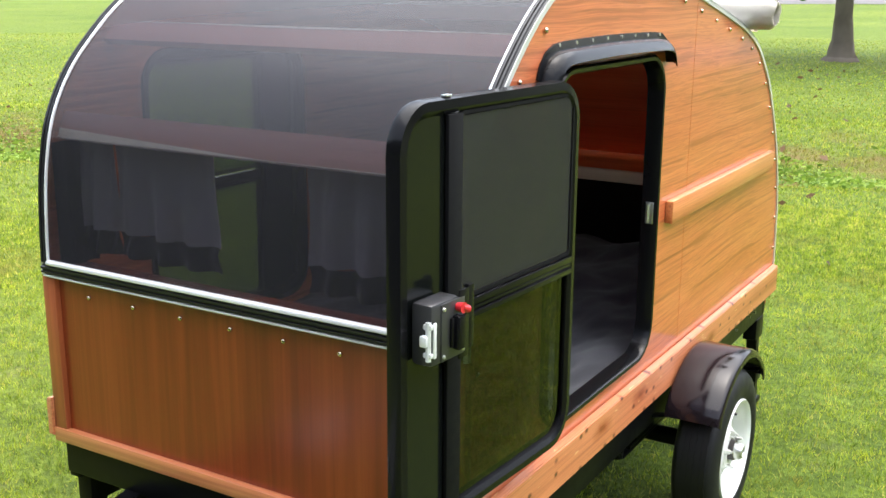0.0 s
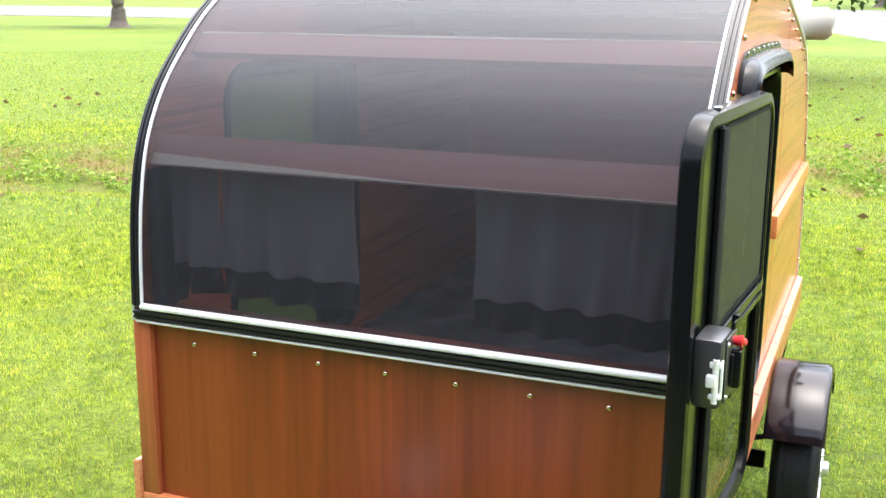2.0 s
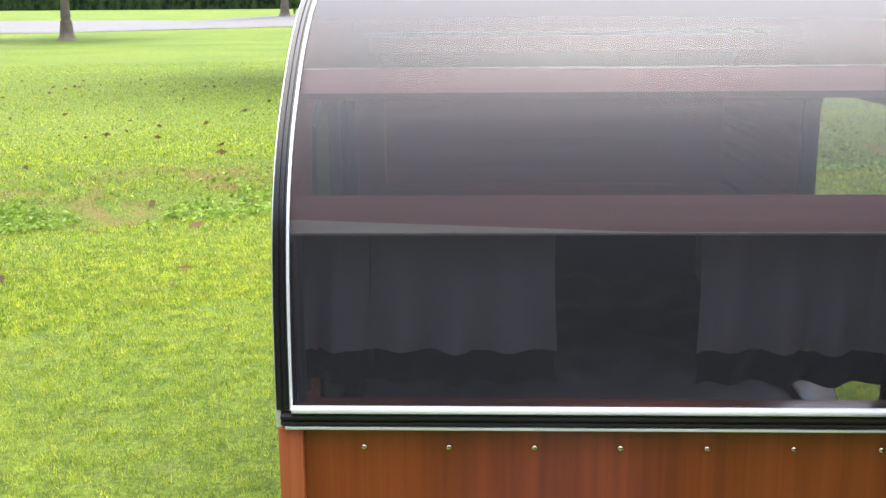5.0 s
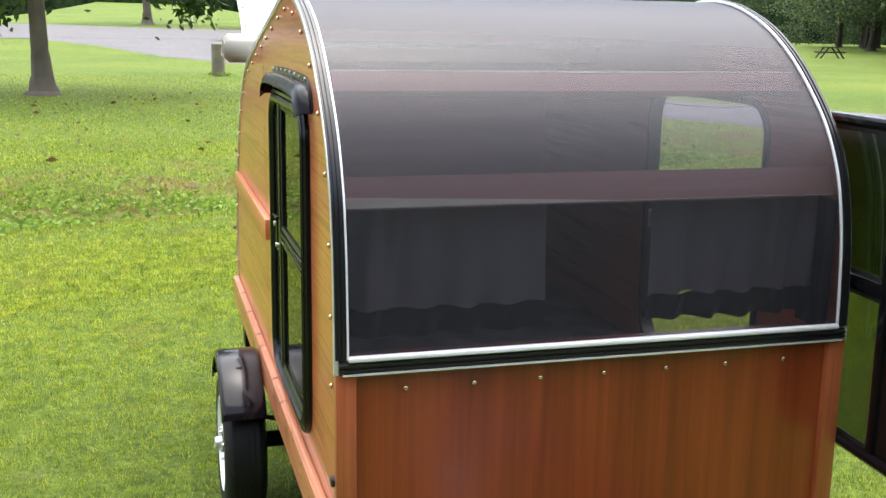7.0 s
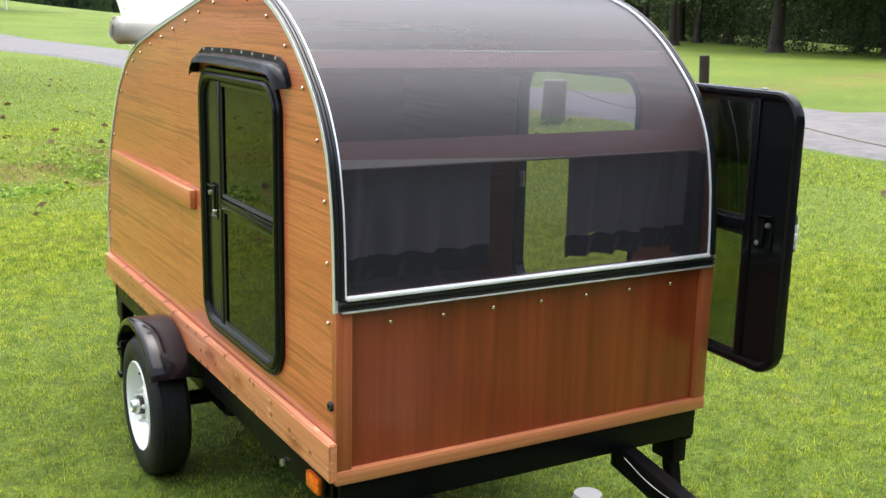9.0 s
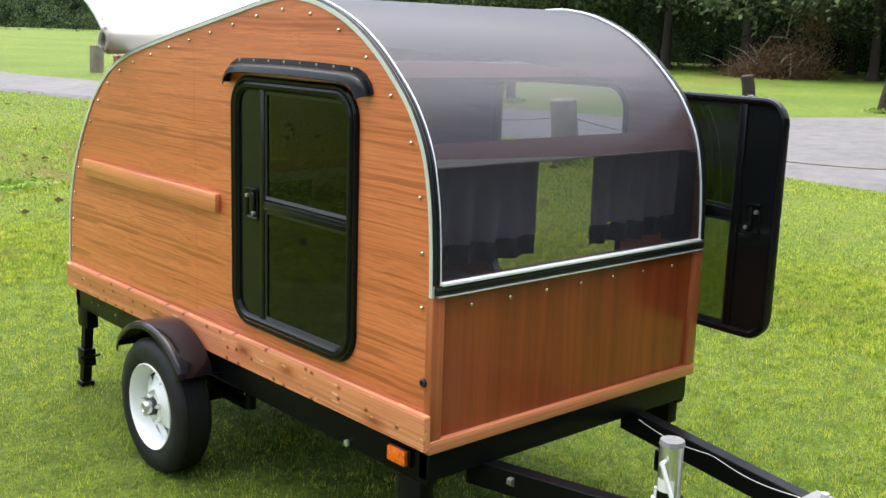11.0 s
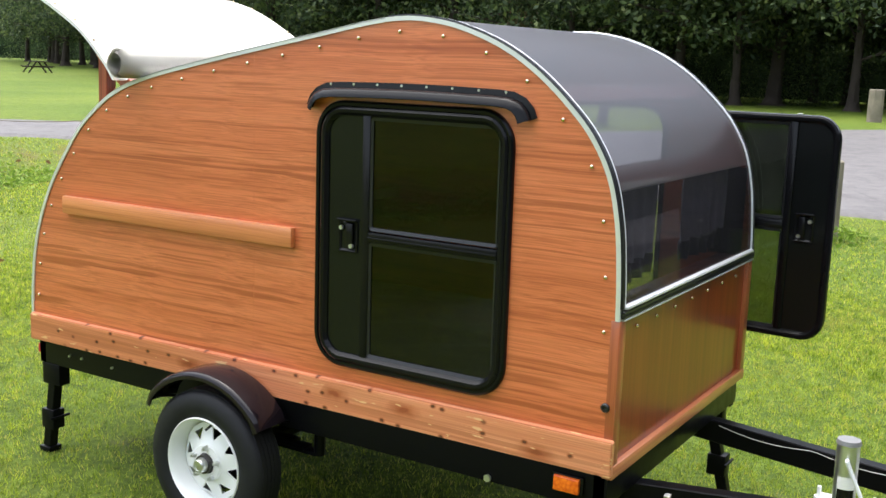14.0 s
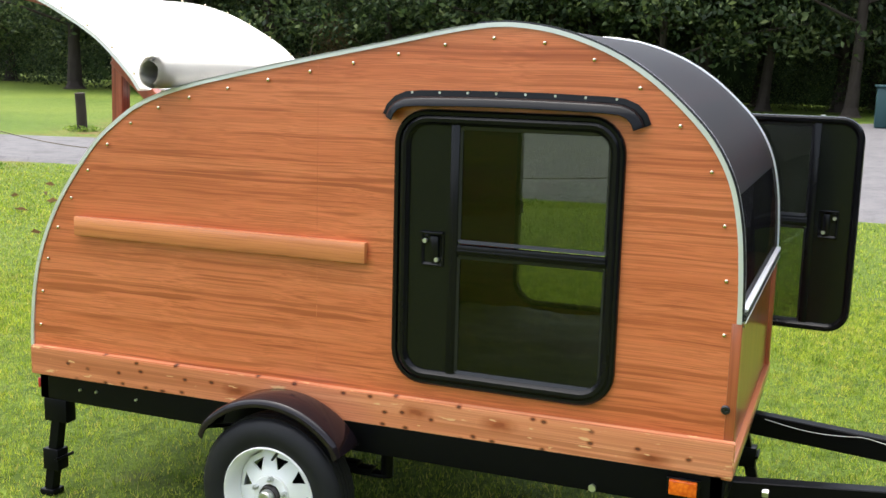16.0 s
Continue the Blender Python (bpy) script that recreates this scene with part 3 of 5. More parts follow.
DOOR = (1.991, 2.663, 0.520, 1.334)   # door opening: y0, y1, z0, z1
R_DOOR = 0.095


def side_wall(s):
    x = XC + s * 0.61
    inner = x - s * 0.02
    bm = bmesh.new()
    hole = rrect(*DOOR, R_DOOR)
    rim = [bm.verts.new((x, p.x, p.y)) for p in OUTLINE]
    ring = [bm.verts.new((x, u, z)) for u, z in hole]
    edges = [bm.edges.new((a, b)) for lp in (rim, ring) for a, b in zip(lp, lp[1:] + lp[:1])]
    bmesh.ops.triangle_fill(bm, use_beauty=True, use_dissolve=False, edges=edges)
    made = bmesh.ops.extrude_face_region(bm, geom=bm.faces[:])
    bmesh.ops.translate(bm, verts=[v for v in made["geom"] if isinstance(v, bmesh.types.BMVert)], vec=(inner - x, 0, 0))
    wall = piece("side_wall", bm, PLY, label="varnished plywood side wall with curved top", sharp=20)
    # bright edging along the whole outline
    bm = bmesh.new()
    sweep(bm, OUTLINE[i_sill:], *sorted((x - s * 0.004, x + s * 0.005)), -0.010, 0.003)
    piece("edge_trim", bm, ALU, wall, "brushed aluminium edge trim")
    bm = bmesh.new()
    sweep(bm, OUTLINE[i_top:i_hinge + 1], *sorted((x - s * 0.03, x + s * 0.005)), 0.0005, 0.004)
    piece("roof_edge_strip", bm, ALU, wall, "brushed aluminium roof strip")
    inside = [p - n * 0.041 for p, n in zip(OUTLINE, normals(OUTLINE))]
    # screw caps: wide steps over the front and roof, closer ones round the tail
    run = walk_along(inside[i_sill - 2:], 0.001, 0.039)
    for k in range(26):
        d = 150 * min(k, 15) + 124 * max(0, k - 15)
        if d < len(run) and run[d][0].y > 0.46:
            cap_at((x + s * 0.004, run[d][0].x, run[d][0].y), wall)
    bm = bmesh.new()
    box(bm, *sorted((x - s * 0.002, x + s * 0.0005)), 2.9395, 2.9407, 0.47, 1.475)
    piece("sheet_joint", bm, PLY, wall, "fine joint between plywood sheets")
    return wall


walls = {s: side_wall(s) for s in (-1, 1)}


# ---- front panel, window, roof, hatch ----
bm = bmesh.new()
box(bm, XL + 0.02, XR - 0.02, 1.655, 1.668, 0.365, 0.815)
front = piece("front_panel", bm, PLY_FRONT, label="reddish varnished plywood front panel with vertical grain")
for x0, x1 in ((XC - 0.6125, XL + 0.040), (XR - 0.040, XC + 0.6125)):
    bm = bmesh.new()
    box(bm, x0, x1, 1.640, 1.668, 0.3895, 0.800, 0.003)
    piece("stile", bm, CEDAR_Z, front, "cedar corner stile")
bm = bmesh.new()
box(bm, XC - 0.613, XC + 0.613, 1.637, 1.668, 0.352, 0.390, 0.004)
piece("bottom_rail", bm, CEDAR_X, front, "cedar bottom rail")
for k in range(7):
    cap_at((-2.051 + 0.1525 * k, 1.652, 0.759), front, math.pi / 2)
bm = bmesh.new()
lathe(bm, [(0.0, 0.013), (0.008, 0.013), (0.011, 0.010), (0.011, 0.005), (0.007, 0.004), (0.007, 0.0005)], (XL - 0.001, 1.668, 0.556), -1, 20)
piece("bumper_stop", bm, RUBBER, walls[-1], "round black rubber stop")

WIN = OUTLINE[i_sill + 1:i_top + 1]
i_film = min(range(len(OUTLINE)), key=lambda i: (OUTLINE[i] - Vector((1.690, 1.145))).length)
bm = bmesh.new()
sweep(bm, OUTLINE[i_film:i_top + 1], XL + 0.004, XR - 0.004, -0.004, 0.0)
window = piece("front_window", bm, FILM, label="curved smoke-tinted acrylic front window with grey film")
one_face(window.data, lambda k, p: k % 4 == 2)
bm = bmesh.new()
sweep(bm, OUTLINE[i_sill + 1:i_film + 1], XL + 0.004, XR - 0.004, -0.004, 0.0)
one_face(piece("lower_pane", bm, WINDOW, window, "clear smoke-tinted lower pane").data, lambda k, p: k % 4 == 2)
for s in (-1, 1):
    x = XC + s * 0.61
    bm = bmesh.new()
    ribs = [(0.003, 0.001), (0.003, 0.005), (-0.002, 0.005), (-0.003, 0.008), (-0.007, 0.008), (-0.008, 0.005), (-0.011, 0.005), (-0.012, 0.008), (-0.016, 0.008), (-0.017, 0.005), (-0.021, 0.005), (-0.021, 0.001)]
    sweep_shape(bm, WIN, [(x + s * d, o) for d, o in ribs])
    piece("gasket", bm, RUBBER, window, "ribbed black rubber gasket")
    bm = bmesh.new()
    sweep_shape(bm, WIN, [(x + s * d, o) for d, o in ((-0.021, 0.001), (-0.021, 0.0065), (-0.022, 0.0075), (-0.0245, 0.0075), (-0.0258, 0.006), (-0.0258, 0.001))])
    piece("bead", bm, CHROME, window, "bright metal bead")
bm = bmesh.new()
sill = [(1.646, 0.806), (1.637, 0.806), (1.637, 0.808), (1.632, 0.809), (1.632, 0.813), (1.637, 0.814), (1.637, 0.818), (1.632, 0.819), (1.632, 0.824), (1.637, 0.826), (1.638, 0.829), (1.646, 0.829)]
ends = [[bm.verts.new((x, y, z)) for y, z in sill] for x in (XL + 0.003, XR - 0.003)]
for k in range(len(sill)):
    bm.faces.new((ends[0][k], ends[0][(k + 1) % len(sill)], ends[1][(k + 1) % len(sill)], ends[1][k]))
bm.faces.new(ends[0])
bm.faces.new(ends[1][::-1])
piece("gasket", bm, RUBBER, window, "ribbed black rubber sill gasket")
bm = bmesh.new()
box(bm, XL + 0.021, XR - 0.021, 1.630, 1.650, 0.8285, 0.840, 0.005)
piece("bead", bm, CHROME, window, "bright metal sill bead")
bm = bmesh.new()
box(bm, XL + 0.01, XR - 0.01, 1.632, 1.648, 0.799, 0.804, 0.001)
piece("sill_edge", bm, ALU, window)

bm = bmesh.new()
sweep(bm, OUTLINE[i_top:i_hinge + 1], XL + 0.004, XR - 0.004, -0.012, 0.0)
piece("roof", bm, WHITE, label="white roof skin")
# cross beams just inside the window, and roof ribs behind them
for (y0, z0), (y1, z1), t in (((1.702, 1.140), (1.728, 1.203), 0.02), ((1.868, 1.372), (1.912, 1.416), 0.02)):
    a, b = Vector((0, y0, z0)), Vector((0, y1, z1))
    up = (b - a)
    n = Vector((0, up.z, -up.y)).normalized() * t
    bm = bmesh.new()
    vs = [[bm.verts.new((x, v.y, v.z)) for v in (a, b, b + n, a + n)] for x in (XL + 0.02, XR - 0.02)]
    for k in range(4):
        bm.faces.new((vs[0][k], vs[0][(k + 1) % 4], vs[1][(k + 1) % 4], vs[1][k]))
    bm.faces.new(vs[0])
    bm.faces.new(vs[1])
    cross = piece("cross_beam", bm, BEAM, label="cedar cross beam behind the window")
    # pale strip on each beam: tapering on the lower, thin on the upper
    bm = bmesh.new()
    face = -n.normalized()
    rng = random.Random(int(z0 * 1000))
    rows = []
    for k in range(41):
        f = k / 40
        x = XL + 0.021 + (XR - XL - 0.042) * f
        if z0 < 1.2:
            v0, v1 = 0.0, max(0.02, 0.36 * (1 - f / 0.58))
        else:
            v0, v1 = 0.93 + 0.03 * math.sin(9 * f) + rng.uniform(-0.01, 0.01), 1.0
        rows.append([bm.verts.new((x, *(a.lerp(b, v) + face * o).yz)) for v, o in ((v0, 0.0), (v0, 0.0012), (v1, 0.0012), (v1, 0.0))])
    for p, q in zip(rows, rows[1:]):
        for k in range(4):
            bm.faces.new((p[k], p[(k + 1) % 4], q[(k + 1) % 4], q[k]))
    bm.faces.new(rows[0])
    bm.faces.new(rows[-1][::-1])
    piece("wane_strip", bm, PALE_WOOD, cross, "pale strip along the beam edge")
for y in (2.13, 2.40, 2.75, 3.1):
    z = min(OUTLINE, key=lambda p: abs(p.x - y) + (5 if p.y < 1.3 else 0)).y
    bm = bmesh.new()
    box(bm, XL + 0.02, XR - 0.02, y, y + 0.02, z - 0.062, z - 0.014)
    piece("roof_rib", bm, BEAM)

# raised galley hatch
HATCH_TURN = radians(80)
hinge = OUTLINE[i_hinge]
ca, sa = math.cos(HATCH_TURN), math.sin(HATCH_TURN)
HATCH = [hinge + Vector(((p - hinge).x * ca - (p - hinge).y * sa, (p - hinge).x * sa + (p - hinge).y * ca)) + Vector((0.015, 0.040)) for p in OUTLINE[i_hinge:-6]]
bm = bmesh.new()
sweep(bm, HATCH, XL + 0.002, XR - 0.002, -0.008, 0.0)
hatch = piece("hatch", bm, WHITE, label="raised white galley hatch")
for s in (-1, 1):
    x = XC + s * 0.60
    bm = bmesh.new()
    sweep(bm, HATCH, *sorted((x - s * 0.03, x + s * 0.006)), 0.0008, 0.004)
    piece("hatch_edge", bm, VINYL, hatch, "cream edge strip")
    bm = bmesh.new()
    sweep(bm, HATCH[4:], *sorted((x - s * 0.19, x - s * 0.15)), -0.050, -0.012)
    piece("hatch_rib", bm, REDWOOD, hatch, "reddish wooden hatch rib")
    for p, n in walk_along(HATCH, 0.12, 0.06):
        ob = cap_at((x - s * 0.01, p.x + n.x * 0.006, p.y + n.y * 0.006), hatch)
for s in (-1, 1):
    bm = bmesh.new()
    x = XC + s * 0.50
    beam(bm, (x, 3.77, 0.92), (x, 3.76, 1.490), 0.045, 0.045)
    piece("hatch_prop", bm, REDWOOD, label="reddish wooden hatch prop")
    bm = bmesh.new()
    beam(bm, (x - 0.02, 3.76, 1.47), (x - 0.02, 3.60, 1.335), 0.04, 0.05)
    piece("hatch_brace", bm, REDWOOD, label="reddish wooden hatch brace")
bm = bmesh.new()
box(bm, XL + 0.02, XR - 0.02, 3.60, 3.615, 0.916, 1.30)
piece("bulkhead", bm, PLY_INSIDE, label="plywood bulkhead between cabin and galley")
bm = bmesh.new()
box(bm, XL + 0.02, XR - 0.02, 1.668, 4.06, FLOOR - 0.02, FLOOR)
piece("cabin_floor", bm, PLY_INSIDE)
bm = bmesh.new()
box(bm, XL + 0.02, XR - 0.02, 3.20, 3.93, 0.895, 0.915, 0.002)
shelf = piece("shelf", bm, PLY_INSIDE, label="plywood shelf on the bulkhead")
bm = bmesh.new()
box(bm, XL + 0.02, XR - 0.02, 3.185, 3.20, 0.885, 0.925, 0.003)
piece("shelf_edge", bm, PALE_WOOD, shelf, "pale cedar edging")
bm = bmesh.new()
box(bm, XL + 0.02, XR - 0.02, 1.668, 1.76, 0.796, 0.812, 0.002)
piece("window_ledge", bm, PLY_FRONT)

# tail panel: the shade under the shelf is put into its near-black colour
bm = bmesh.new()
box(bm, XL + 0.02, XR - 0.02, 3.955, 3.970, FLOOR, 0.895)
piece("tail_panel", bm, HEM_SHADE, label="panel at the foot end, coloured dark for the shade there")

# cedar boards along the flanks
for s in (-1, 1):
    x = XC + s * 0.61
    bm = bmesh.new()
    ends = [(1.634 if s < 0 else 1.72, 0.366, 0.470), (4.080, 0.349, 0.454)]
    vs = [[bm.verts.new(v) for v in ((x + s * 0.001, y, z0), (x + s * 0.023, y, z0), (x + s * 0.023, y, z1 - 0.004), (x + s * 0.001, y, z1))] for y, z0, z1 in ends]
    for k in range(4):
        bm.faces.new((vs[0][k], vs[0][(k + 1) % 4], vs[1][(k + 1) % 4], vs[1][k]))
    bm.faces.new(vs[0])
    bm.faces.new(vs[1])
    bmesh.ops.bevel(bm, geom=bm.edges[:], offset=0.003, segments=2, affect="EDGES")
    board = piece("skirt_board", bm, CEDAR_Y, label="knotty cedar skirt board")
    bm = bmesh.new()
    box(bm, x + s * 0.0, x + s * 0.023, 2.764, 3.870, 0.866, 0.931, 0.004)
    piece("rub_rail", bm, CEDAR_RUB, label="cedar rub rail on the side wall")


# ---- doors ----
def lines_of(s, open_leaf):
    """Maps door places (u from the hinge, o outward, z) to the world."""
    x = XC + s * 0.61
    if open_leaf:
        a = radians(3.6)
        return lambda u, o, z: (x + s * 0.055 - s * (0.955 * u * math.sin(a) + o * math.cos(a)), 2.008 - 0.955 * u * math.cos(a) + o * math.sin(a), z)
    return lambda u, o, z: (x + s * o, HINGE_Y + u, z)


U1, Z0, Z1 = 0.667, 0.526, 1.328


def bar(bm, put, u0, u1, o0, o1, z0, z1, bevel=0.003):
    tmp = box(bmesh.new(), u0, u1, o0, o1, z0, z1, bevel)
    for v in tmp.verts:
        v.co = put(*v.co)
    me = bpy.data.meshes.new("tmp")
    tmp.to_mesh(me)
    tmp.free()
    bm.from_mesh(me)
    bpy.data.meshes.remove(me)


def leaf(s, open_leaf):
    put = lines_of(s, open_leaf)
    bm = bmesh.new()
    a = (0.008, U1 + 0.002, Z0, Z1, 0.088)
    loops(bm, [(inset(*a, 0.0), 0.006), (inset(*a, 0.003), 0.017), (inset(*a, 0.010), 0.021), (inset(*a, 0.020), 0.020), (inset(*a, 0.026), 0.013),
               (inset(*a, 0.030), 0.010), (inset(*a, 0.030), -0.008), (inset(*a, 0.020), -0.014), (inset(*a, 0.004), -0.012)], put)
    door = piece("door", bm, BLACK, label="black framed door with dark tinted panes" + (", swung fully open" if open_leaf else ", shut"))
    bm = bmesh.new()
    outer = inset(*a, 0.028)
    left = [(max(u, 0.508), z) for u, z in outer]
    rings = loops(bm, [(left, 0.006), (left, -0.006)], put, closed=False)
    for r in rings:
        bm.faces.new(r)
    bmesh.ops.remove_doubles(bm, verts=bm.verts[:], dist=0.0004)
    piece("door_panel", bm, PANEL, door, "plain black panel beside the panes")
    bm = bmesh.new()
    bar(bm, put, 0.482, 0.510, -0.010, 0.013, Z0 + 0.026, Z1 - 0.026)
    piece("mullion", bm, BLACK, door)
    bm = bmesh.new()
    bar(bm, put, 0.036, 0.483, -0.010, 0.013, 0.918, 0.950)
    bar(bm, put, 0.036, 0.483, 0.012, 0.016, 0.928, 0.936, 0.001)
    piece("crossbar", bm, BLACK, door)
    inner_loop = inset(*a, 0.029)
    for z0, z1 in ((Z0 + 0.03, 0.92), (0.953, Z1 - 0.03)):
        bm = bmesh.new()
        lp = [(min(u, 0.484), max(z0, min(z1, z))) for u, z in inner_loop]
        rings = loops(bm, [(lp, 0.003), (lp, -0.002)], put, closed=False)
        for r in rings:
            bm.faces.new(r)
        bmesh.ops.remove_doubles(bm, verts=bm.verts[:], dist=0.0004)
        pane = piece("pane", bm, GLASS, door, "dark tinted pane").data
        widest = max(range(len(pane.polygons)), key=lambda k: (len(pane.polygons[k].vertices), -k))
        one_face(pane, lambda k, p: k == widest)
    # glazing bead round the upper and lower pane
    bm = bmesh.new()
    for z0, z1 in ((Z0 + 0.03, 0.918), (0.955, Z1 - 0.03)):
        q = (0.034, 0.484, z0, z1, 0.014)
        loops(bm, [(inset(*q, 0.0), 0.004), (inset(*q, 0.0), 0.010), (inset(*q, 0.010), 0.007), (inset(*q, 0.010), 0.004)], put)
    piece("glazing_bead", bm, RUBBER, door)
    # outer paddle latch with two bright screws
    bm = bmesh.new()
    q = (0.524, 0.600, 0.877, 0.980, 0.006)
    loops(bm, [(inset(*q, 0.0), 0.005), (inset(*q, 0.001), 0.011), (inset(*q, 0.006), 0.012), (inset(*q, 0.012), 0.008), (inset(*q, 0.012), 0.005)], put)
    bar(bm, put, 0.541, 0.568, 0.006, 0.016, 0.891, 0.970, 0.004)
    bar(bm, put, 0.526, 0.600, 0.010, 0.020, 0.975, 0.984, 0.003)
    latch = piece("latch", bm, BLACK, door, "black recessed paddle latch")
    for u, z in ((0.584, 0.955), (0.546, 0.900)):
        bm = bmesh.new()
        cyl(bm, put(u, 0.010, z), put(u, 0.019, z), 0.008, 0.0065, 12)
        piece("screw", bm, ZINC, door, "bright latch screw")
    if open_leaf:
        bm = bmesh.new()
        q = (0.036, 0.480, 0.956, Z1 - 0.028, 0.012)
        rings = loops(bm, [(inset(*q, 0.008), -0.009), (inset(*q, 0.008), -0.0095)], put, closed=False)
        for r in rings:
            bm.faces.new(r)
        piece("screen", bm, SCREEN, door, "grey insect screen")
        bm = bmesh.new()
        loops(bm, [(inset(*q, 0.0), -0.006), (inset(*q, 0.0), -0.012), (inset(*q, 0.006), -0.012), (inset(*q, 0.006), -0.006)], put)
        piece("screen_frame", bm, SEAL, door)
        bm = bmesh.new()
        bar(bm, put, 0.036, 0.478, -0.018, -0.008, 0.916, 0.928, 0.002)
        bar(bm, put, 0.036, 0.478, -0.015, -0.008, 0.930, 0.938, 0.002)
        bar(bm, put, 0.036, 0.478, -0.018, -0.008, 0.940, 0.954, 0.002)
        piece("sliding_track", bm, BLACK, door, "ribbed black sliding track")
        bm = bmesh.new()
        bar(bm, put, 0.478, 0.524, -0.016, -0.008, Z0 + 0.03, Z1 - 0.03, 0.001)
        piece("screen_post", bm, SEAL, door, "flat matt black post")
        def at_lock(u, o, z):
            return put(0.654 - (0.654 - u) * 0.82, o * 0.94, z)

        bm = bmesh.new()
        bar(bm, at_lock, 0.520, 0.628, -0.058, -0.010, 0.880, 0.992, 0.009)
        piece("lock_box", bm, LOCK, door, "grey steel lock case")
        bm = bmesh.new()
        bar(bm, at_lock, 0.486, 0.524, -0.060, -0.056, 0.874, 1.000, 0.0015)
        bar(bm, at_lock, 0.466, 0.488, -0.060, -0.048, 0.886, 1.004, 0.0015)
        piece("lock_flange", bm, BLACK, door, "folded black lock flange")
        bm = bmesh.new()
        bar(bm, at_lock, 0.505, 0.596, -0.061, -0.057, 0.884, 0.988, 0.002)
        piece("lock_face", bm, LOCK, door, "grey steel face plate")
        bm = bmesh.new()
        bar(bm, at_lock, 0.524, 0.556, -0.078, -0.060, 0.900, 0.962, 0.004)
        bar(bm, at_lock, 0.556, 0.566, -0.068, -0.060, 0.905, 0.958, 0.002)
        piece("lock_paddle", bm, BLACK, door, "black lock paddle")
        for u, z in ((0.588, 0.978), (0.588, 0.893), (0.513, 0.893)):
            bm = bmesh.new()
            cyl(bm, at_lock(u, -0.060, z), at_lock(u, -0.064, z), 0.004, 0.003, 8)
            piece("screw", bm, ZINC, door)
        bm = bmesh.new()
        bar(bm, at_lock, 0.600, 0.640, -0.052, -0.036, 0.918, 0.938, 0.003)
        bar(bm, at_lock, 0.612, 0.622, -0.060, -0.034, 0.896, 0.960, 0.002)
        bar(bm, at_lock, 0.604, 0.632, -0.058, -0.040, 0.948, 0.958, 0.002)
        bar(bm, at_lock, 0.604, 0.632, -0.058, -0.040, 0.898, 0.907, 0.002)
        cyl(bm, at_lock(0.628, -0.050, 0.962), at_lock(0.628, -0.050, 0.892), 0.005, n=10)
        piece("lock_bolt", bm, CHROME, door, "bright lock bolt")
        bm = bmesh.new()
        cyl(bm, at_lock(0.536, -0.060, 0.974), at_lock(0.536, -0.076, 0.974), 0.007, 0.010, 12)
        cyl(bm, at_lock(0.536, -0.072, 0.974), at_lock(0.516, -0.074, 0.968), 0.006, 0.007, 10)
        piece("lock_knob", bm, RED, door, "red lock knob")
        bm = bmesh.new()
        bar(bm, put, 0.50, 0.518, -0.006, 0.006, Z1 - 0.001, Z1 + 0.003, 0.001)
        piece("top_clip", bm, ZINC, door)
    return door


def door_frame(s):
    put = lines_of(s, False)
    bm = bmesh.new()
    a = (-0.005, 0.692, 0.509, 1.345, 0.105)
    loops(bm, [(inset(*a, 0.0), 0.001), (inset(*a, 0.002), 0.010), (inset(*a, 0.008), 0.015), (inset(*a, 0.017), 0.014), (inset(*a, 0.021), 0.006),
               (inset(*a, 0.022), -0.030), (inset(*a, 0.006), -0.030), (inset(*a, 0.006), -0.021)], put)
    fr = piece("door_frame", bm, BLACK, walls[s], "black moulded door frame")
    # drip cap over the door
    path = [Vector(p) for p in ((-0.050, 1.318), (-0.040, 1.342), (-0.020, 1.362), (0.010, 1.374), (0.06, 1.378))]
    n = 14
    path += [Vector((0.06 + (0.609 - 0.06) * k / n, 1.378 + 0.004 * math.sin(math.pi * k / n))) for k in range(1, n)]
    path += [Vector(p) for p in ((0.609, 1.378), (0.655, 1.374), (0.685, 1.362), (0.705, 1.342), (0.715, 1.318))]
    section = [(0.001, 0.020), (0.005, 0.020), (0.007, 0.004), (0.024, 0.002), (0.034, -0.008), (0.040, -0.024), (0.038, -0.026), (0.030, -0.012), (0.022, -0.004), (0.001, -0.004)]
    bm = bmesh.new()
    rings = []
    for i, p in enumerate(path):
        d = (path[min(i + 1, len(path) - 1)] - path[max(i - 1, 0)]).normalized()
        nn = Vector((-d.y, d.x))
        rings.append([bm.verts.new(put(p.x + nn.x * h, o, p.y + nn.y * h)) for o, h in section])
    m = len(section)
    for p, q in zip(rings, rings[1:]):
        for k in range(m):
            bm.faces.new((p[k], p[(k + 1) % m], q[(k + 1) % m], q[k]))
    bm.faces.new(rings[0])
    bm.faces.new(rings[-1][::-1])
    hood = piece("drip_cap", bm, BLACK, walls[s], "glossy black drip cap over the door", 50)
    for k in range(8):
        place = put(0.03 + 0.087 * k, 0.006, 1.391 + 0.004 * math.sin(math.pi * k / 7))
        cap_at(place, walls[s], 0, SCREW, "screw")


for s in (-1, 1):
    door_frame(s)
leaf(-1, False)
leaf(1, True)
bm = bmesh.new()
put = lines_of(1, False)
bar(bm, put, 0.668, 0.676, -0.018, 0.004, 0.885, 0.945, 0.002)
cyl(bm, put(0.664, -0.010, 0.89), put(0.664, -0.010, 0.94), 0.004, n=8)
piece("strike", bm, ZINC, label="steel strike plate in the doorway")


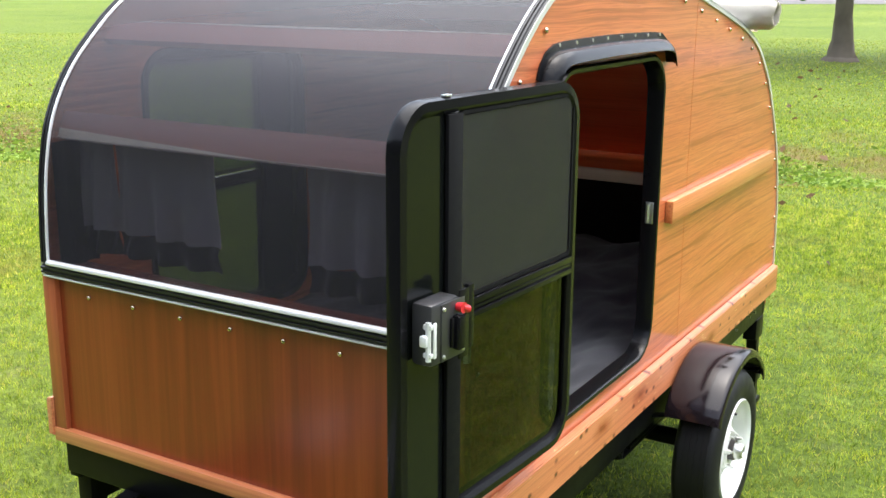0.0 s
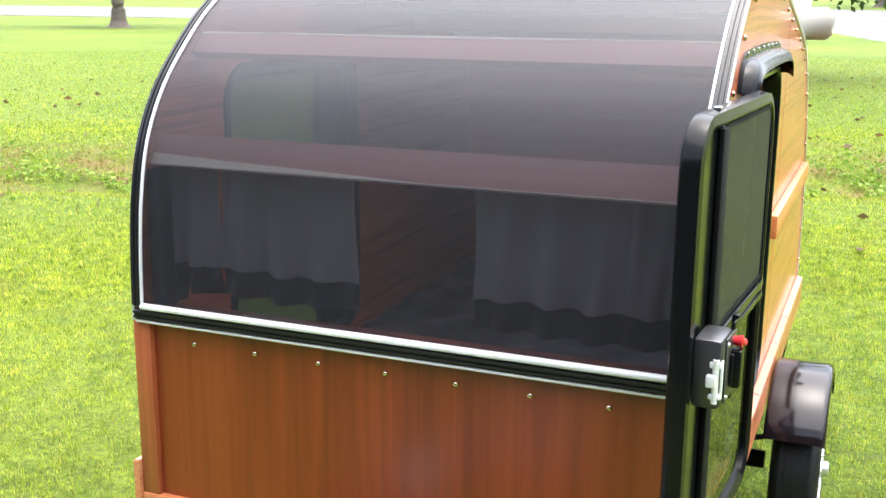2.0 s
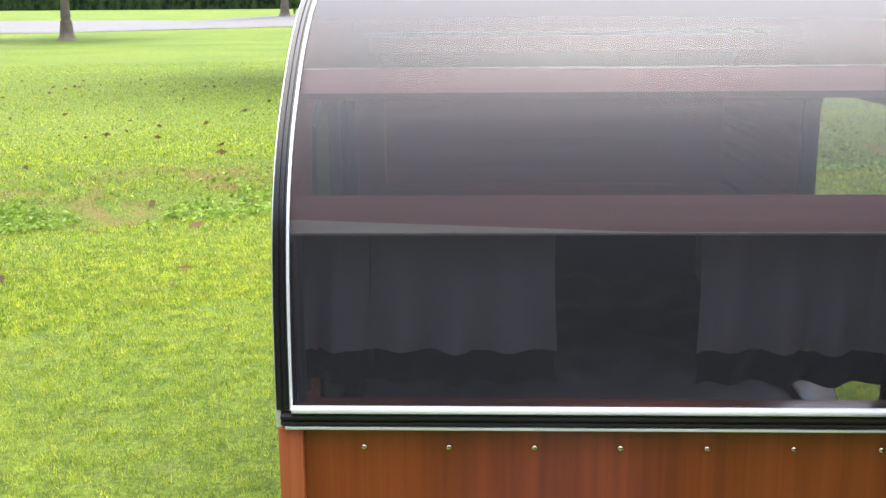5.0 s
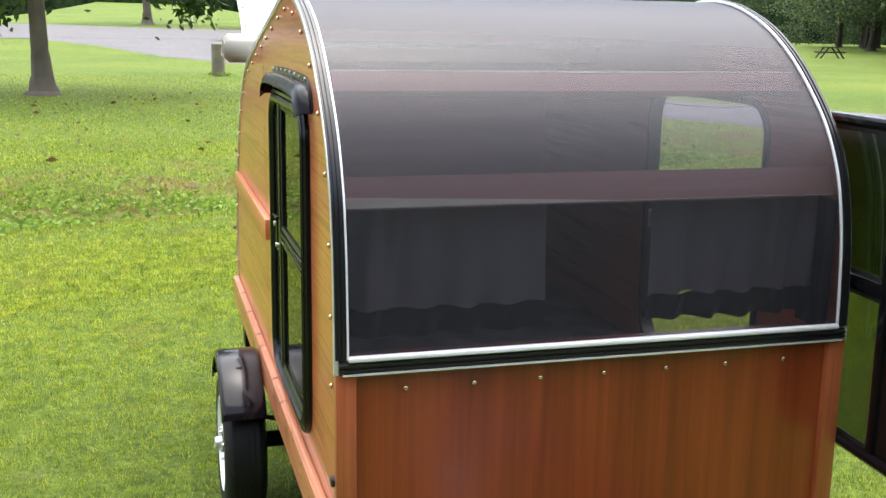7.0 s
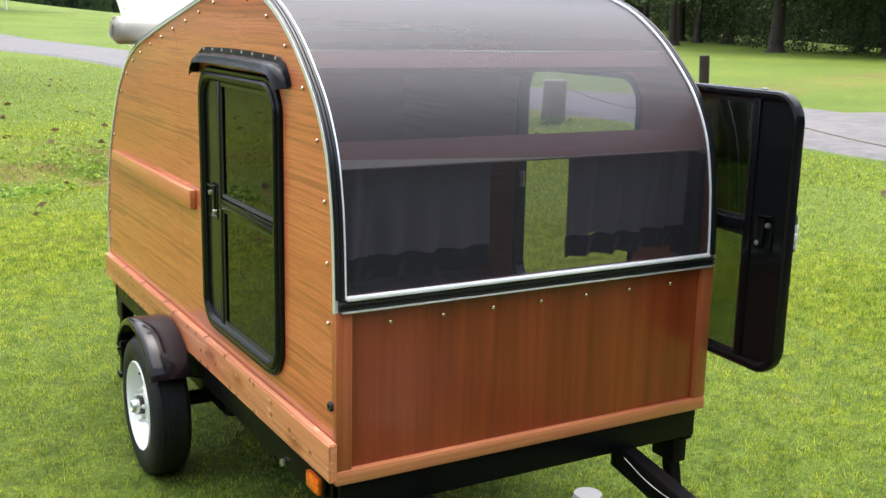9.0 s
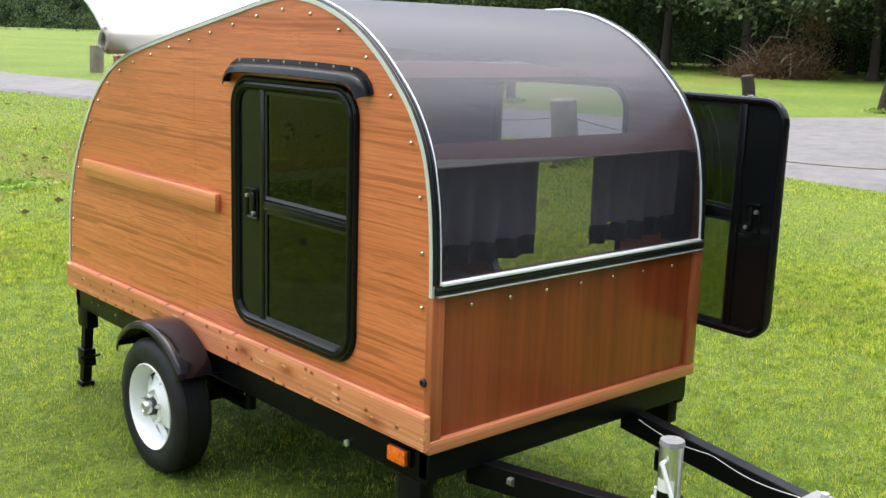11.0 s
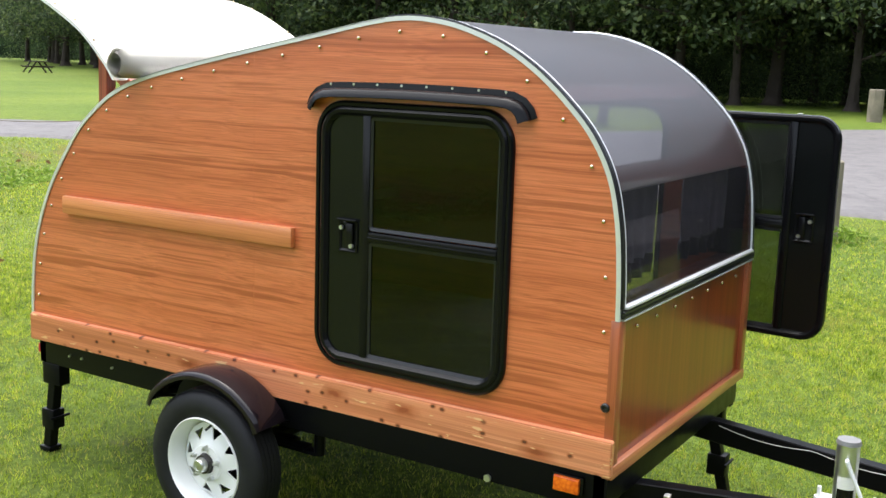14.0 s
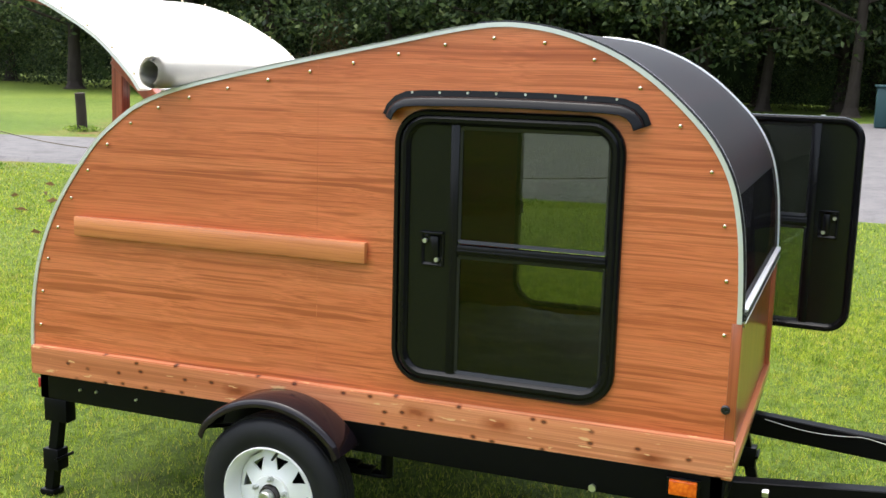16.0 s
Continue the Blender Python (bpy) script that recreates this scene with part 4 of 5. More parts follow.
# ---- chassis ----
bm = bmesh.new()
box(bm, XL + 0.05, XR - 0.05, 1.70, 4.03, 0.336, 0.343)
chassis = piece("chassis", bm, STEEL, label="black painted steel frame")
rails = [(x, x + 0.04, 1.66, 4.075, 0.248, 0.352) for x in (XL + 0.012, XR - 0.052)]
rails += [(XL + 0.012, XR - 0.012, 1.655, 1.70, 0.262, 0.352), (XL + 0.012, XR - 0.012, 4.035, 4.075, 0.248, 0.352)]
rails += [(XL + 0.05, XR - 0.05, y, y + 0.04, 0.255, 0.335) for y in (2.4, 3.0, 3.5)]
for r in rails:
    bm = bmesh.new()
    box(bm, *r, 0.004)
    piece("frame_rail", bm, STEEL, chassis)
for s in (-1, 1):
    x = XC + s * 0.599
    for y, z in ((2.03, 0.262), (3.65, 0.30), (3.82, 0.305), (3.89, 0.303)):
        bm = bmesh.new()
        cyl(bm, (x, y, z), (x + s * 0.008, y, z), 0.012 if y < 3 else 0.005, n=6)
        piece("bolt", bm, ZINC, chassis)
    bm = bmesh.new()
    box(bm, x - s * 0.0, x + s * 0.012, 1.721, 1.816, 0.287, 0.338, 0.002)
    lamp = piece("marker_lamp", bm, BLACK, label="amber side marker lamp")
    bm = bmesh.new()
    box(bm, x + s * 0.011, x + s * 0.026, 1.729, 1.808, 0.290, 0.335, 0.004)
    piece("lens", bm, AMBER, lamp, "amber ribbed lens")
    bm = bmesh.new()
    box(bm, x - s * 0.030, x - s * 0.004, 4.076, 4.086, 0.285, 0.32, 0.002)
    piece("reflector", bm, RED, chassis, "red rear reflector")
bm = bmesh.new()
beam(bm, (-1.235, 1.72, 0.228), (-1.50, 0.50, 0.228), 0.05, 0.078)
beam(bm, (-1.965, 1.72, 0.228), (-1.65, 0.50, 0.228), 0.05, 0.078)
tongue = piece("tongue", bm, STEEL, label="black steel drawbar of two converging beams")
for x, y in ((-1.95, 1.60), (-1.28, 1.60)):
    bm = bmesh.new()
    cyl(bm, (x, y - 0.03, 0.236), (x, y - 0.048, 0.236), 0.014, n=6)
    piece("bolt", bm, ZINC, tongue)
bm = bmesh.new()
rows = [(0.935, -1.755, -1.375), (0.86, -1.745, -1.385), (0.55, -1.66, -1.48), (0.34, -1.625, -1.515)]
vs = [[bm.verts.new(v) for v in ((x0, y, 0.225), (x1, y, 0.225), (x1, y, 0.283), (x0, y, 0.283))] for y, x0, x1 in rows]
for p, q in zip(vs, vs[1:]):
    for k in range(4):
        bm.faces.new((p[k], p[(k + 1) % 4], q[(k + 1) % 4], q[k]))
bm.faces.new(vs[0])
bm.faces.new(vs[-1][::-1])
bmesh.ops.bevel(bm, geom=bm.edges[:], offset=0.006, segments=2, affect="EDGES")
cyl(bm, (-1.57, 0.36, 0.19), (-1.57, 0.36, 0.295), 0.05, 0.04, 20)
coupler = piece("coupler", bm, CAST, tongue, "grey cast A-frame coupler")
for x in (-1.41, -1.72):
    bm = bmesh.new()
    cyl(bm, (x, 0.89, 0.282), (x, 0.89, 0.295), 0.012, n=6)
    piece("bolt", bm, ZINC, tongue)
# thin cable slung along the drawbar
cu = bpy.data.curves.new("cable", "CURVE")
cu.dimensions, cu.bevel_depth, cu.bevel_resolution = "3D", 0.0012, 2
sp = cu.splines.new("POLY")
n = 30
sp.points.add(n)
for k in range(n + 1):
    f = k / n
    p = Vector((-1.265, 1.62, 0.255)).lerp(Vector((-1.42, 0.88, 0.265)), f)
    sp.points[k].co = (p.x - 0.030 - XC, p.y - 2.85, p.z - GZ - 0.016 * abs(math.sin(f * 7)) + 0.004, 1)
cu.materials.append(VINYL)
ob = new("cable", cu)
ob.parent = tongue
# swivel jack on the drawbar
bm = bmesh.new()
JX, JY = -1.838, 1.10
cyl(bm, (JX, JY, 0.10), (JX, JY, 0.475), 0.031, n=24)
jack = piece("tongue_jack", bm, ZINC, label="zinc-plated tongue jack with crank")
bm = bmesh.new()
cyl(bm, (JX, JY, 0.474), (JX, JY, 0.486), 0.034, 0.031, 24)
piece("jack_cap", bm, CAST, jack)
bm = bmesh.new()
cyl(bm, (JX - 0.03, JY - 0.005, 0.435), (JX - 0.055, JY - 0.01, 0.435), 0.006, n=8)
cyl(bm, (JX - 0.052, JY - 0.01, 0.437), (JX - 0.055, JY - 0.09, 0.27), 0.006, n=8)
cyl(bm, (JX - 0.055, JY - 0.09, 0.27), (JX - 0.10, JY - 0.10, 0.268), 0.009, n=8)
piece("crank", bm, CHROME, jack)
bm = bmesh.new()
ring = [(JX + 0.0316 * math.cos(a), JY + 0.0316 * math.sin(a)) for a in [radians(150 + 90 * k / 8) for k in range(9)]]
vs = [[bm.verts.new((x, y, z)) for x, y in ring] for z in (0.325, 0.385)]
for k in range(8):
    bm.faces.new((vs[0][k], vs[0][k + 1], vs[1][k + 1], vs[1][k]))
piece("jack_label", bm, PAPER, jack, "white warning label with a black block")
bm = bmesh.new()
ring = [(JX + 0.0320 * math.cos(a), JY + 0.0320 * math.sin(a)) for a in [radians(152 + 86 * k / 8) for k in range(9)]]
vs = [[bm.verts.new((x, y, z)) for x, y in ring] for z in (0.30, 0.350)]
for k in range(8):
    bm.faces.new((vs[0][k], vs[0][k + 1], vs[1][k + 1], vs[1][k]))
piece("label_block", bm, BLACK, jack)
bm = bmesh.new()
cyl(bm, (JX, JY, -0.04), (JX, JY, 0.11), 0.024, n=16)
lathe(bm, [(-0.025, 0.03), (-0.025, 0.065), (-0.012, 0.075), (0.012, 0.075), (0.025, 0.065), (0.025, 0.03)], (JX, JY, -0.05), 1, 24)
piece("jack_wheel", bm, TYRE, jack)
bm = bmesh.new()
box(bm, JX + 0.02, JX + 0.09, JY - 0.05, JY + 0.05, 0.205, 0.262, 0.003)
for dy in (-0.075, 0.075):
    cyl(bm, (JX + 0.05, JY + dy, 0.20), (JX + 0.05, JY + dy, 0.315), 0.006, n=8)
    cyl(bm, (JX + 0.05, JY + dy, 0.272), (JX + 0.05, JY + dy, 0.286), 0.014, n=6)
box(bm, JX + 0.02, JX + 0.12, JY - 0.09, JY + 0.09, 0.264, 0.272, 0.001)
piece("jack_bracket", bm, CHROME, jack)

# corner stabiliser legs
def stabiliser(x, y, lean, foot):
    bm = bmesh.new()
    box(bm, x - 0.026, x + 0.026, y - 0.05, y + 0.05, 0.165, 0.25, 0.004)
    leg = piece("stabiliser", bm, STEEL, label="black drop-down stabiliser leg")
    bm = bmesh.new()
    beam(bm, (x, y, 0.21), (x, y + lean, foot + 0.01), 0.04, 0.04)
    piece("leg_tube", bm, STEEL, leg)
    bm = bmesh.new()
    m = 0.55
    p = Vector((x, y, 0.2)).lerp(Vector((x, y + lean, foot)), m)
    box(bm, x - 0.028, x + 0.028, p.y - 0.035, p.y + 0.035, p.z - 0.05, p.z + 0.03, 0.004)
    cyl(bm, (x - 0.045, p.y - 0.04, p.z), (x + 0.045, p.y - 0.04, p.z), 0.006, n=8)
    piece("leg_clamp", bm, STEEL, leg)
    bm = bmesh.new()
    box(bm, x - 0.03, x + 0.03, y + lean - 0.03, y + lean + 0.03, foot - 0.01, foot + 0.012, 0.003)
    piece("leg_foot", bm, STEEL, leg)
    return leg


for x in (XL + 0.035, XR - 0.035):
    stabiliser(x, 4.01, 0.05, GZ + 0.012)
    stabiliser(x, 1.735, -0.075, GZ + 0.012)

# wheels, fenders, axle
HY, HZ = 3.027, 0.118
bm = bmesh.new()
cyl(bm, (XL - 0.02, HY, HZ), (XR + 0.02, HY, HZ), 0.028, n=14)
axle = piece("axle", bm, STEEL, label="black axle tube on leaf springs")
for x in (XL + 0.09, XR - 0.09):
    for k in range(3):
        bm = bmesh.new()
        box(bm, x - 0.022, x + 0.022, HY - 0.30 + 0.05 * k, HY + 0.30 - 0.05 * k, HZ + 0.028 + 0.012 * k, HZ + 0.040 + 0.012 * k, 0.002)
        piece("spring_leaf", bm, STEEL, axle)
    for dy in (-0.30, 0.30):
        bm = bmesh.new()
        cyl(bm, (x, HY + dy, HZ + 0.03), (x, HY + dy, 0.26), 0.02, n=10)
        piece("shackle", bm, STEEL, axle)


def wheel(s):
    reach = 0.766 if s < 0 else 0.792
    xo = XC + s * reach                     # outer plane of the tyre
    bm = bmesh.new()
    lathe(bm, [(-0.122, 0.156), (-0.131, 0.176), (-0.133, 0.206), (-0.125, 0.236), (-0.111, 0.249), (-0.092, 0.2515), (-0.064, 0.253), (-0.036, 0.2515), (-0.018, 0.249),
               (-0.004, 0.237), (0.004, 0.206), (0.003, 0.182), (-0.003, 0.166), (-0.008, 0.156)], (xo, HY, HZ), s, 72)
    tyre = piece("tyre", bm, TYRE, label="black trailer tyre with zigzag tread", sharp=50)
    # tread ribs with a zigzag edge
    bm = bmesh.new()
    n = 96
    for o, half in ((-0.100, 0.007), (-0.082, 0.0065), (-0.064, 0.0065), (-0.046, 0.0065), (-0.029, 0.007)):
        rings = []
        for k in range(n):
            a = 2 * math.pi * k / n
            zz = 0.0016 if k % 2 else -0.0016
            row = []
            for do, r in ((-half, 0.249), (-half, 0.2550), (half, 0.2550), (half, 0.249)):
                rr = r - 0.003 * abs(o + 0.064) / 0.04
                row.append(bm.verts.new((xo + s * (o + do + zz), HY + rr * math.cos(a), HZ + rr * math.sin(a))))
            rings.append(row)
        for k in range(n):
            p, q = rings[k], rings[(k + 1) % n]
            for j in range(3):
                bm.faces.new((p[j], p[j + 1], q[j + 1], q[j]))
    piece("tread", bm, TYRE, tyre, sharp=30)
    bm = bmesh.new()
    lathe(bm, [(-0.11, 0.134), (-0.066, 0.136), (-0.050, 0.141), (-0.020, 0.146), (-0.010, 0.149), (-0.002, 0.154), (0.002, 0.1585), (-0.001, 0.1615), (-0.008, 0.1605)], (xo, HY, HZ), s, 56)
    rim = piece("rim", bm, RIM, label="white painted steel rim", sharp=50)
    # dished disc, eight spokes between wedge holes
    bm = bmesh.new()
    grid = []
    for o, r, half in ((-0.060, 0.1365, 12), (-0.049, 0.1175, 12.0), (-0.042, 0.1000, 7.5), (-0.035, 0.0810, 1.8), (-0.028, 0.070, 8), (-0.026, 0.064, 11), (-0.018, 0.061, 11), (-0.017, 0.036, 11)):
        row = []
        for k in range(8):
            for d in (-22.5, -half, half):
                a = radians(45 * k + 12 + d)
                row.append(bm.verts.new((xo + s * o, HY + r * math.cos(a), HZ + r * math.sin(a))))
        grid.append(row)
    for j in range(len(grid) - 1):
        for k in range(24):
            if j in (1, 2) and k % 3 == 1:
                continue
            bm.faces.new((grid[j][k], grid[j][(k + 1) % 24], grid[j + 1][(k + 1) % 24], grid[j + 1][k]))
    made = bmesh.ops.extrude_face_region(bm, geom=bm.faces[:])
    bmesh.ops.translate(bm, verts=[v for v in made["geom"] if isinstance(v, bmesh.types.BMVert)], vec=(-s * 0.005, 0, 0))
    piece("wheel_disc", bm, RIM, rim, "white spoked wheel disc", 30)
    for k in range(5):
        a = 2 * math.pi * (k + 0.3) / 5
        y, z = HY + 0.054 * math.cos(a), HZ + 0.054 * math.sin(a)
        bm = bmesh.new()
        cyl(bm, (xo - s * 0.020, y, z), (xo - s * 0.004, y, z), 0.0095, 0.0085, 6)
        cyl(bm, (xo - s * 0.004, y, z), (xo + s * 0.004, y, z), 0.005, 0.004, 8)
        piece("wheel_nut", bm, ZINC, rim)
    bm = bmesh.new()
    cyl(bm, (xo - s * 0.05, HY, HZ), (xo - s * 0.002, HY, HZ), 0.034, 0.032, 28)
    piece("hub", bm, GREASE, rim, "dark greasy hub")
    bm = bmesh.new()
    lathe(bm, [(-0.004, 0.025), (0.006, 0.0245), (0.018, 0.023), (0.022, 0.020), (0.023, 0.014), (0.020, 0.013), (0.020, 0.002)], (xo, HY, HZ), s, 24)
    piece("hub_cap", bm, ZINC, rim, "dull metal hub cap")
    bm = bmesh.new()
    a = radians(97)
    cyl(bm, (xo - s * 0.035, HY + 0.138 * math.cos(a), HZ + 0.138 * math.sin(a)), (xo - s * 0.002, HY + 0.124 * math.cos(a), HZ + 0.124 * math.sin(a)), 0.005, 0.004, 8)
    piece("valve", bm, RUBBER, rim)
    bm = bmesh.new()
    lathe(bm, [(-0.13, 0.02), (-0.13, 0.10), (-0.115, 0.11), (-0.085, 0.11), (-0.080, 0.02)], (xo, HY, HZ), s, 32)
    piece("brake_drum", bm, STEEL, rim)
    # fender
    bm = bmesh.new()
    x_in, x_out = XC + s * 0.637, XC + s * (reach + 0.012)
    section = [(x_in, -0.010), (x_in + s * 0.004, -0.003), (x_in + s * 0.012, 0.0), (x_out - s * 0.016, 0.0), (x_out - s * 0.005, -0.004), (x_out, -0.014), (x_out, -0.026), (x_out - s * 0.005, -0.026), (x_out - s * 0.008, -0.012), (x_out - s * 0.018, -0.005), (x_in + s * 0.012, -0.005)]
    rings = []
    n = 40
    for k in range(n + 1):
        a = radians(34 + (146 - 34) * k / n)
        rr = 0.319 - 0.010 * max(0.0, abs(k / n - 0.5) - 0.44) / 0.06
        rings.append([bm.verts.new((x, HY + (rr + d) * math.cos(a), HZ + (rr + d) * math.sin(a))) for x, d in section])
    mm = len(section)
    for p, q in zip(rings, rings[1:]):
        for k in range(mm):
            bm.faces.new((p[k], p[(k + 1) % mm], q[(k + 1) % mm], q[k]))
    bm.faces.new(rings[0])
    bm.faces.new(rings[-1][::-1])
    fender = piece("fender", bm, FENDER, label="glossy black rolled steel fender", sharp=50)
    for y in (HY - 0.22, HY + 0.22):
        bm = bmesh.new()
        beam(bm, (XC + s * 0.59, y, 0.27), (XC + s * reach, y, HZ + math.sqrt(0.304 ** 2 - 0.22 ** 2) - 0.012), 0.03, 0.006, 0.001)
        piece("fender_stay", bm, STEEL, fender)


for s in (-1, 1):
    wheel(s)


# ---- inside and on the trailer ----
def pleats(bm, x0, x1, y, z0, z1, folds, depth, ragged=0.015, seed=1):
    n, rows = 60, 10
    rng = random.Random(seed)
    ph = rng.uniform(0, 6)
    grid = []
    for j in range(rows + 1):
        f = j / rows
        row = []
        for i in range(n + 1):
            g = i / n
            x = x0 + (x1 - x0) * (g + 0.01 * math.sin(9 * g + 4 * f + ph))
            yy = y + depth * (0.35 + 0.65 * f) * math.sin(2 * math.pi * folds * g + ph + 0.6 * math.sin(3 * g)) + 0.006 * math.sin(17 * g + 3 * f)
            zz = z1 + (z0 - z1) * f + ragged * f * math.sin(7 * g + ph) + 0.0015 * math.sin(2 * math.pi * folds * g)
            row.append(bm.verts.new((x, yy, zz)))
        grid.append(row)
    for j in range(rows):
        for i in range(n):
            bm.faces.new((grid[j][i], grid[j][i + 1], grid[j + 1][i + 1], grid[j + 1][i]))
    made = bmesh.ops.extrude_face_region(bm, geom=bm.faces[:])
    bmesh.ops.translate(bm, verts=[v for v in made["geom"] if isinstance(v, bmesh.types.BMVert)], vec=(0, 0.003, 0))
    return bm


for k, (x0, x1, folds) in enumerate(((-2.187, -2.046, 1.5), (-2.046, -1.705, 3.5), (-1.445, -1.135, 3.5), (-1.152, -1.013, 1.5))):
    cur = thing("curtain", "dark grey cloth curtain hanging behind the tinted front window", "curtain", ((x0 + x1) / 2, 1.755, 0.87), "window curtains")
    bm = bmesh.new()
    pleats(bm, x0, x1, 1.755, 0.905, 1.150, folds, 0.012, ragged=0.002, seed=k)
    bm.transform(Matrix.Translation((-(x0 + x1) / 2, -1.755, -0.87)))
    part("cloth", bm, CURTAIN, cur)
    bm = bmesh.new()
    pleats(bm, x0, x1, 1.757, 0.844, 0.906, folds, 0.012, ragged=0.0015, seed=k)
    bm.transform(Matrix.Translation((-(x0 + x1) / 2, -1.755, -0.87)))
    part("hem", bm, HEM_SHADE, cur, "nearly black hem")
    # dark sheet added over the bright wall strip between pane and curtain
    if k in (0, 3):
        x = XL + 0.0225 if k == 0 else XR - 0.0225
        bm = bmesh.new()
        grid = [[bm.verts.new((x + (0.004 if k == 0 else -0.004) * (1 + math.sin(j * 1.7)), 1.676 + 0.12 * j / 8, z)) for j in range(9)] for z in (0.813, 0.95, 1.06, 1.13)]
        for p, q in zip(grid, grid[1:]):
            for j in range(8):
                bm.faces.new((p[j], p[j + 1], q[j + 1], q[j]))
        made = bmesh.ops.extrude_face_region(bm, geom=bm.faces[:])
        bmesh.ops.translate(bm, verts=[v for v in made["geom"] if isinstance(v, bmesh.types.BMVert)], vec=(0.002 if k == 0 else -0.002, 0, 0))
        bm.transform(Matrix.Translation((-(x0 + x1) / 2, -1.755, -0.87)))
        part("wall_cover", bm, HEM_SHADE, cur, "added dark cloth sheet along the wall")

bm = bmesh.new()
box(bm, XL + 0.03, XR - 0.03, 1.68, 3.95, FLOOR, 0.47, 0.03)
me = smooth(mesh_of("mattress", bm))
me.materials.append(BLANKET)
tagged(new("mattress", me), "low charcoal mattress filling the cabin floor", "mattress")
bm = bmesh.new()
n = 70
grid = [[bm.verts.new((XL + 0.035 + 1.15 * i / n, 1.69 + 2.25 * j / n, 0.478 + 0.022 * (1 + noise.noise((i * 0.13, j * 0.16, 2))) + 0.006 * noise.noise((i * 0.5, j * 0.5, 5)))) for i in range(n + 1)] for j in range(n + 1)]
for j in range(n):
    for i in range(n):
        bm.faces.new((grid[j][i], grid[j][i + 1], grid[j + 1][i + 1], grid[j + 1][i]))
made = bmesh.ops.extrude_face_region(bm, geom=bm.faces[:])
bmesh.ops.translate(bm, verts=[v for v in made["geom"] if isinstance(v, bmesh.types.BMVert)], vec=(0, 0, -0.010))
me = smooth(mesh_of("blanket", bm), 60)
me.materials.append(BLANKET)
tagged(new("blanket", me), "rumpled charcoal blanket over the mattress", "blanket")

# rolled sheet lying across the roof at the hatch hinge
bm = bmesh.new()
RX0, RX1, RY, RZ = XL - 0.065, XR + 0.065, 3.500, 1.428
turns, n = 4.2, 130
rows = []
for x in (RX0, RX1):
    row = []
    for k in range(n + 1):
        f = k / n
        a = 2 * math.pi * turns * f - 1.2
        r = 0.033 + 0.021 * f + 0.0006 * math.sin(2 * a)
        dx = 0.024 * (1 - f) * (-1 if x == RX0 else 1) + 0.002 * math.sin(3 * a)
        row.append(bm.verts.new((x + dx, RY + r * math.cos(a), RZ + r * math.sin(a))))
    rows.append(row)
for k in range(n):
    bm.faces.new((rows[0][k], rows[0][k + 1], rows[1][k + 1], rows[1][k]))
made = bmesh.ops.solidify(bm, geom=bm.faces[:], thickness=0.0022)
me = smooth(mesh_of("rolled_sheet", bm), 50)
me.materials.append(VINYL)
tagged(new("rolled_sheet", me), "rolled cream vinyl sheet lying across the roof", "rolled sheet")


# ---- trees, posts, far things ----
def leaf_mesh(name, centres, size, mat, rng, flat=0.0, long=1.0):
    """One mesh of small crossed leaf quads at the given places (n x 3)."""
    n = len(centres)
    a = rng.normal(size=(n, 3))
    a[:, 2] *= 1 - flat
    a /= np.linalg.norm(a, axis=1)[:, None]
    b = rng.normal(size=(n, 3))
    b -= (a * b).sum(1)[:, None] * a
    b /= np.linalg.norm(b, axis=1)[:, None]
    s = (size * rng.uniform(0.6, 1.3, n))[:, None]
    mid = np.cross(a, b) * s * 0.18
    co = np.stack([centres - a * s * long, centres + b * s * 0.5 + mid, centres + a * s * long, centres - b * s * 0.5 + mid], 1).reshape(-1, 3)
    me = bpy.data.meshes.new(name)
    me.vertices.add(4 * n)
    me.vertices.foreach_set("co", co.astype(np.float32).ravel())
    me.loops.add(4 * n)
    me.loops.foreach_set("vertex_index", np.arange(4 * n, dtype=np.int32))
    me.polygons.add(n)
    me.polygons.foreach_set("loop_start", np.arange(0, 4 * n, 4, dtype=np.int32))
    me.update(calc_edges=True)
    me.materials.append(mat)
    return me


def limb(bm, pts, r0, r1, n=9):
    rings = []
    for i, p in enumerate(pts):
        d = (pts[min(i + 1, len(pts) - 1)] - pts[max(i - 1, 0)]).normalized()
        q = d.to_track_quat("Z", "Y")
        r = r0 + (r1 - r0) * i / (len(pts) - 1)
        rings.append([bm.verts.new(p + q @ Vector((r * (1 + 0.12 * math.sin(3 * k + i)) * math.cos(2 * math.pi * k / n), r * math.sin(2 * math.pi * k / n), 0))) for k in range(n)])
    for p, q in zip(rings, rings[1:]):
        for k in range(n):
            bm.faces.new((p[k], p[(k + 1) % n], q[(k + 1) % n], q[k]))


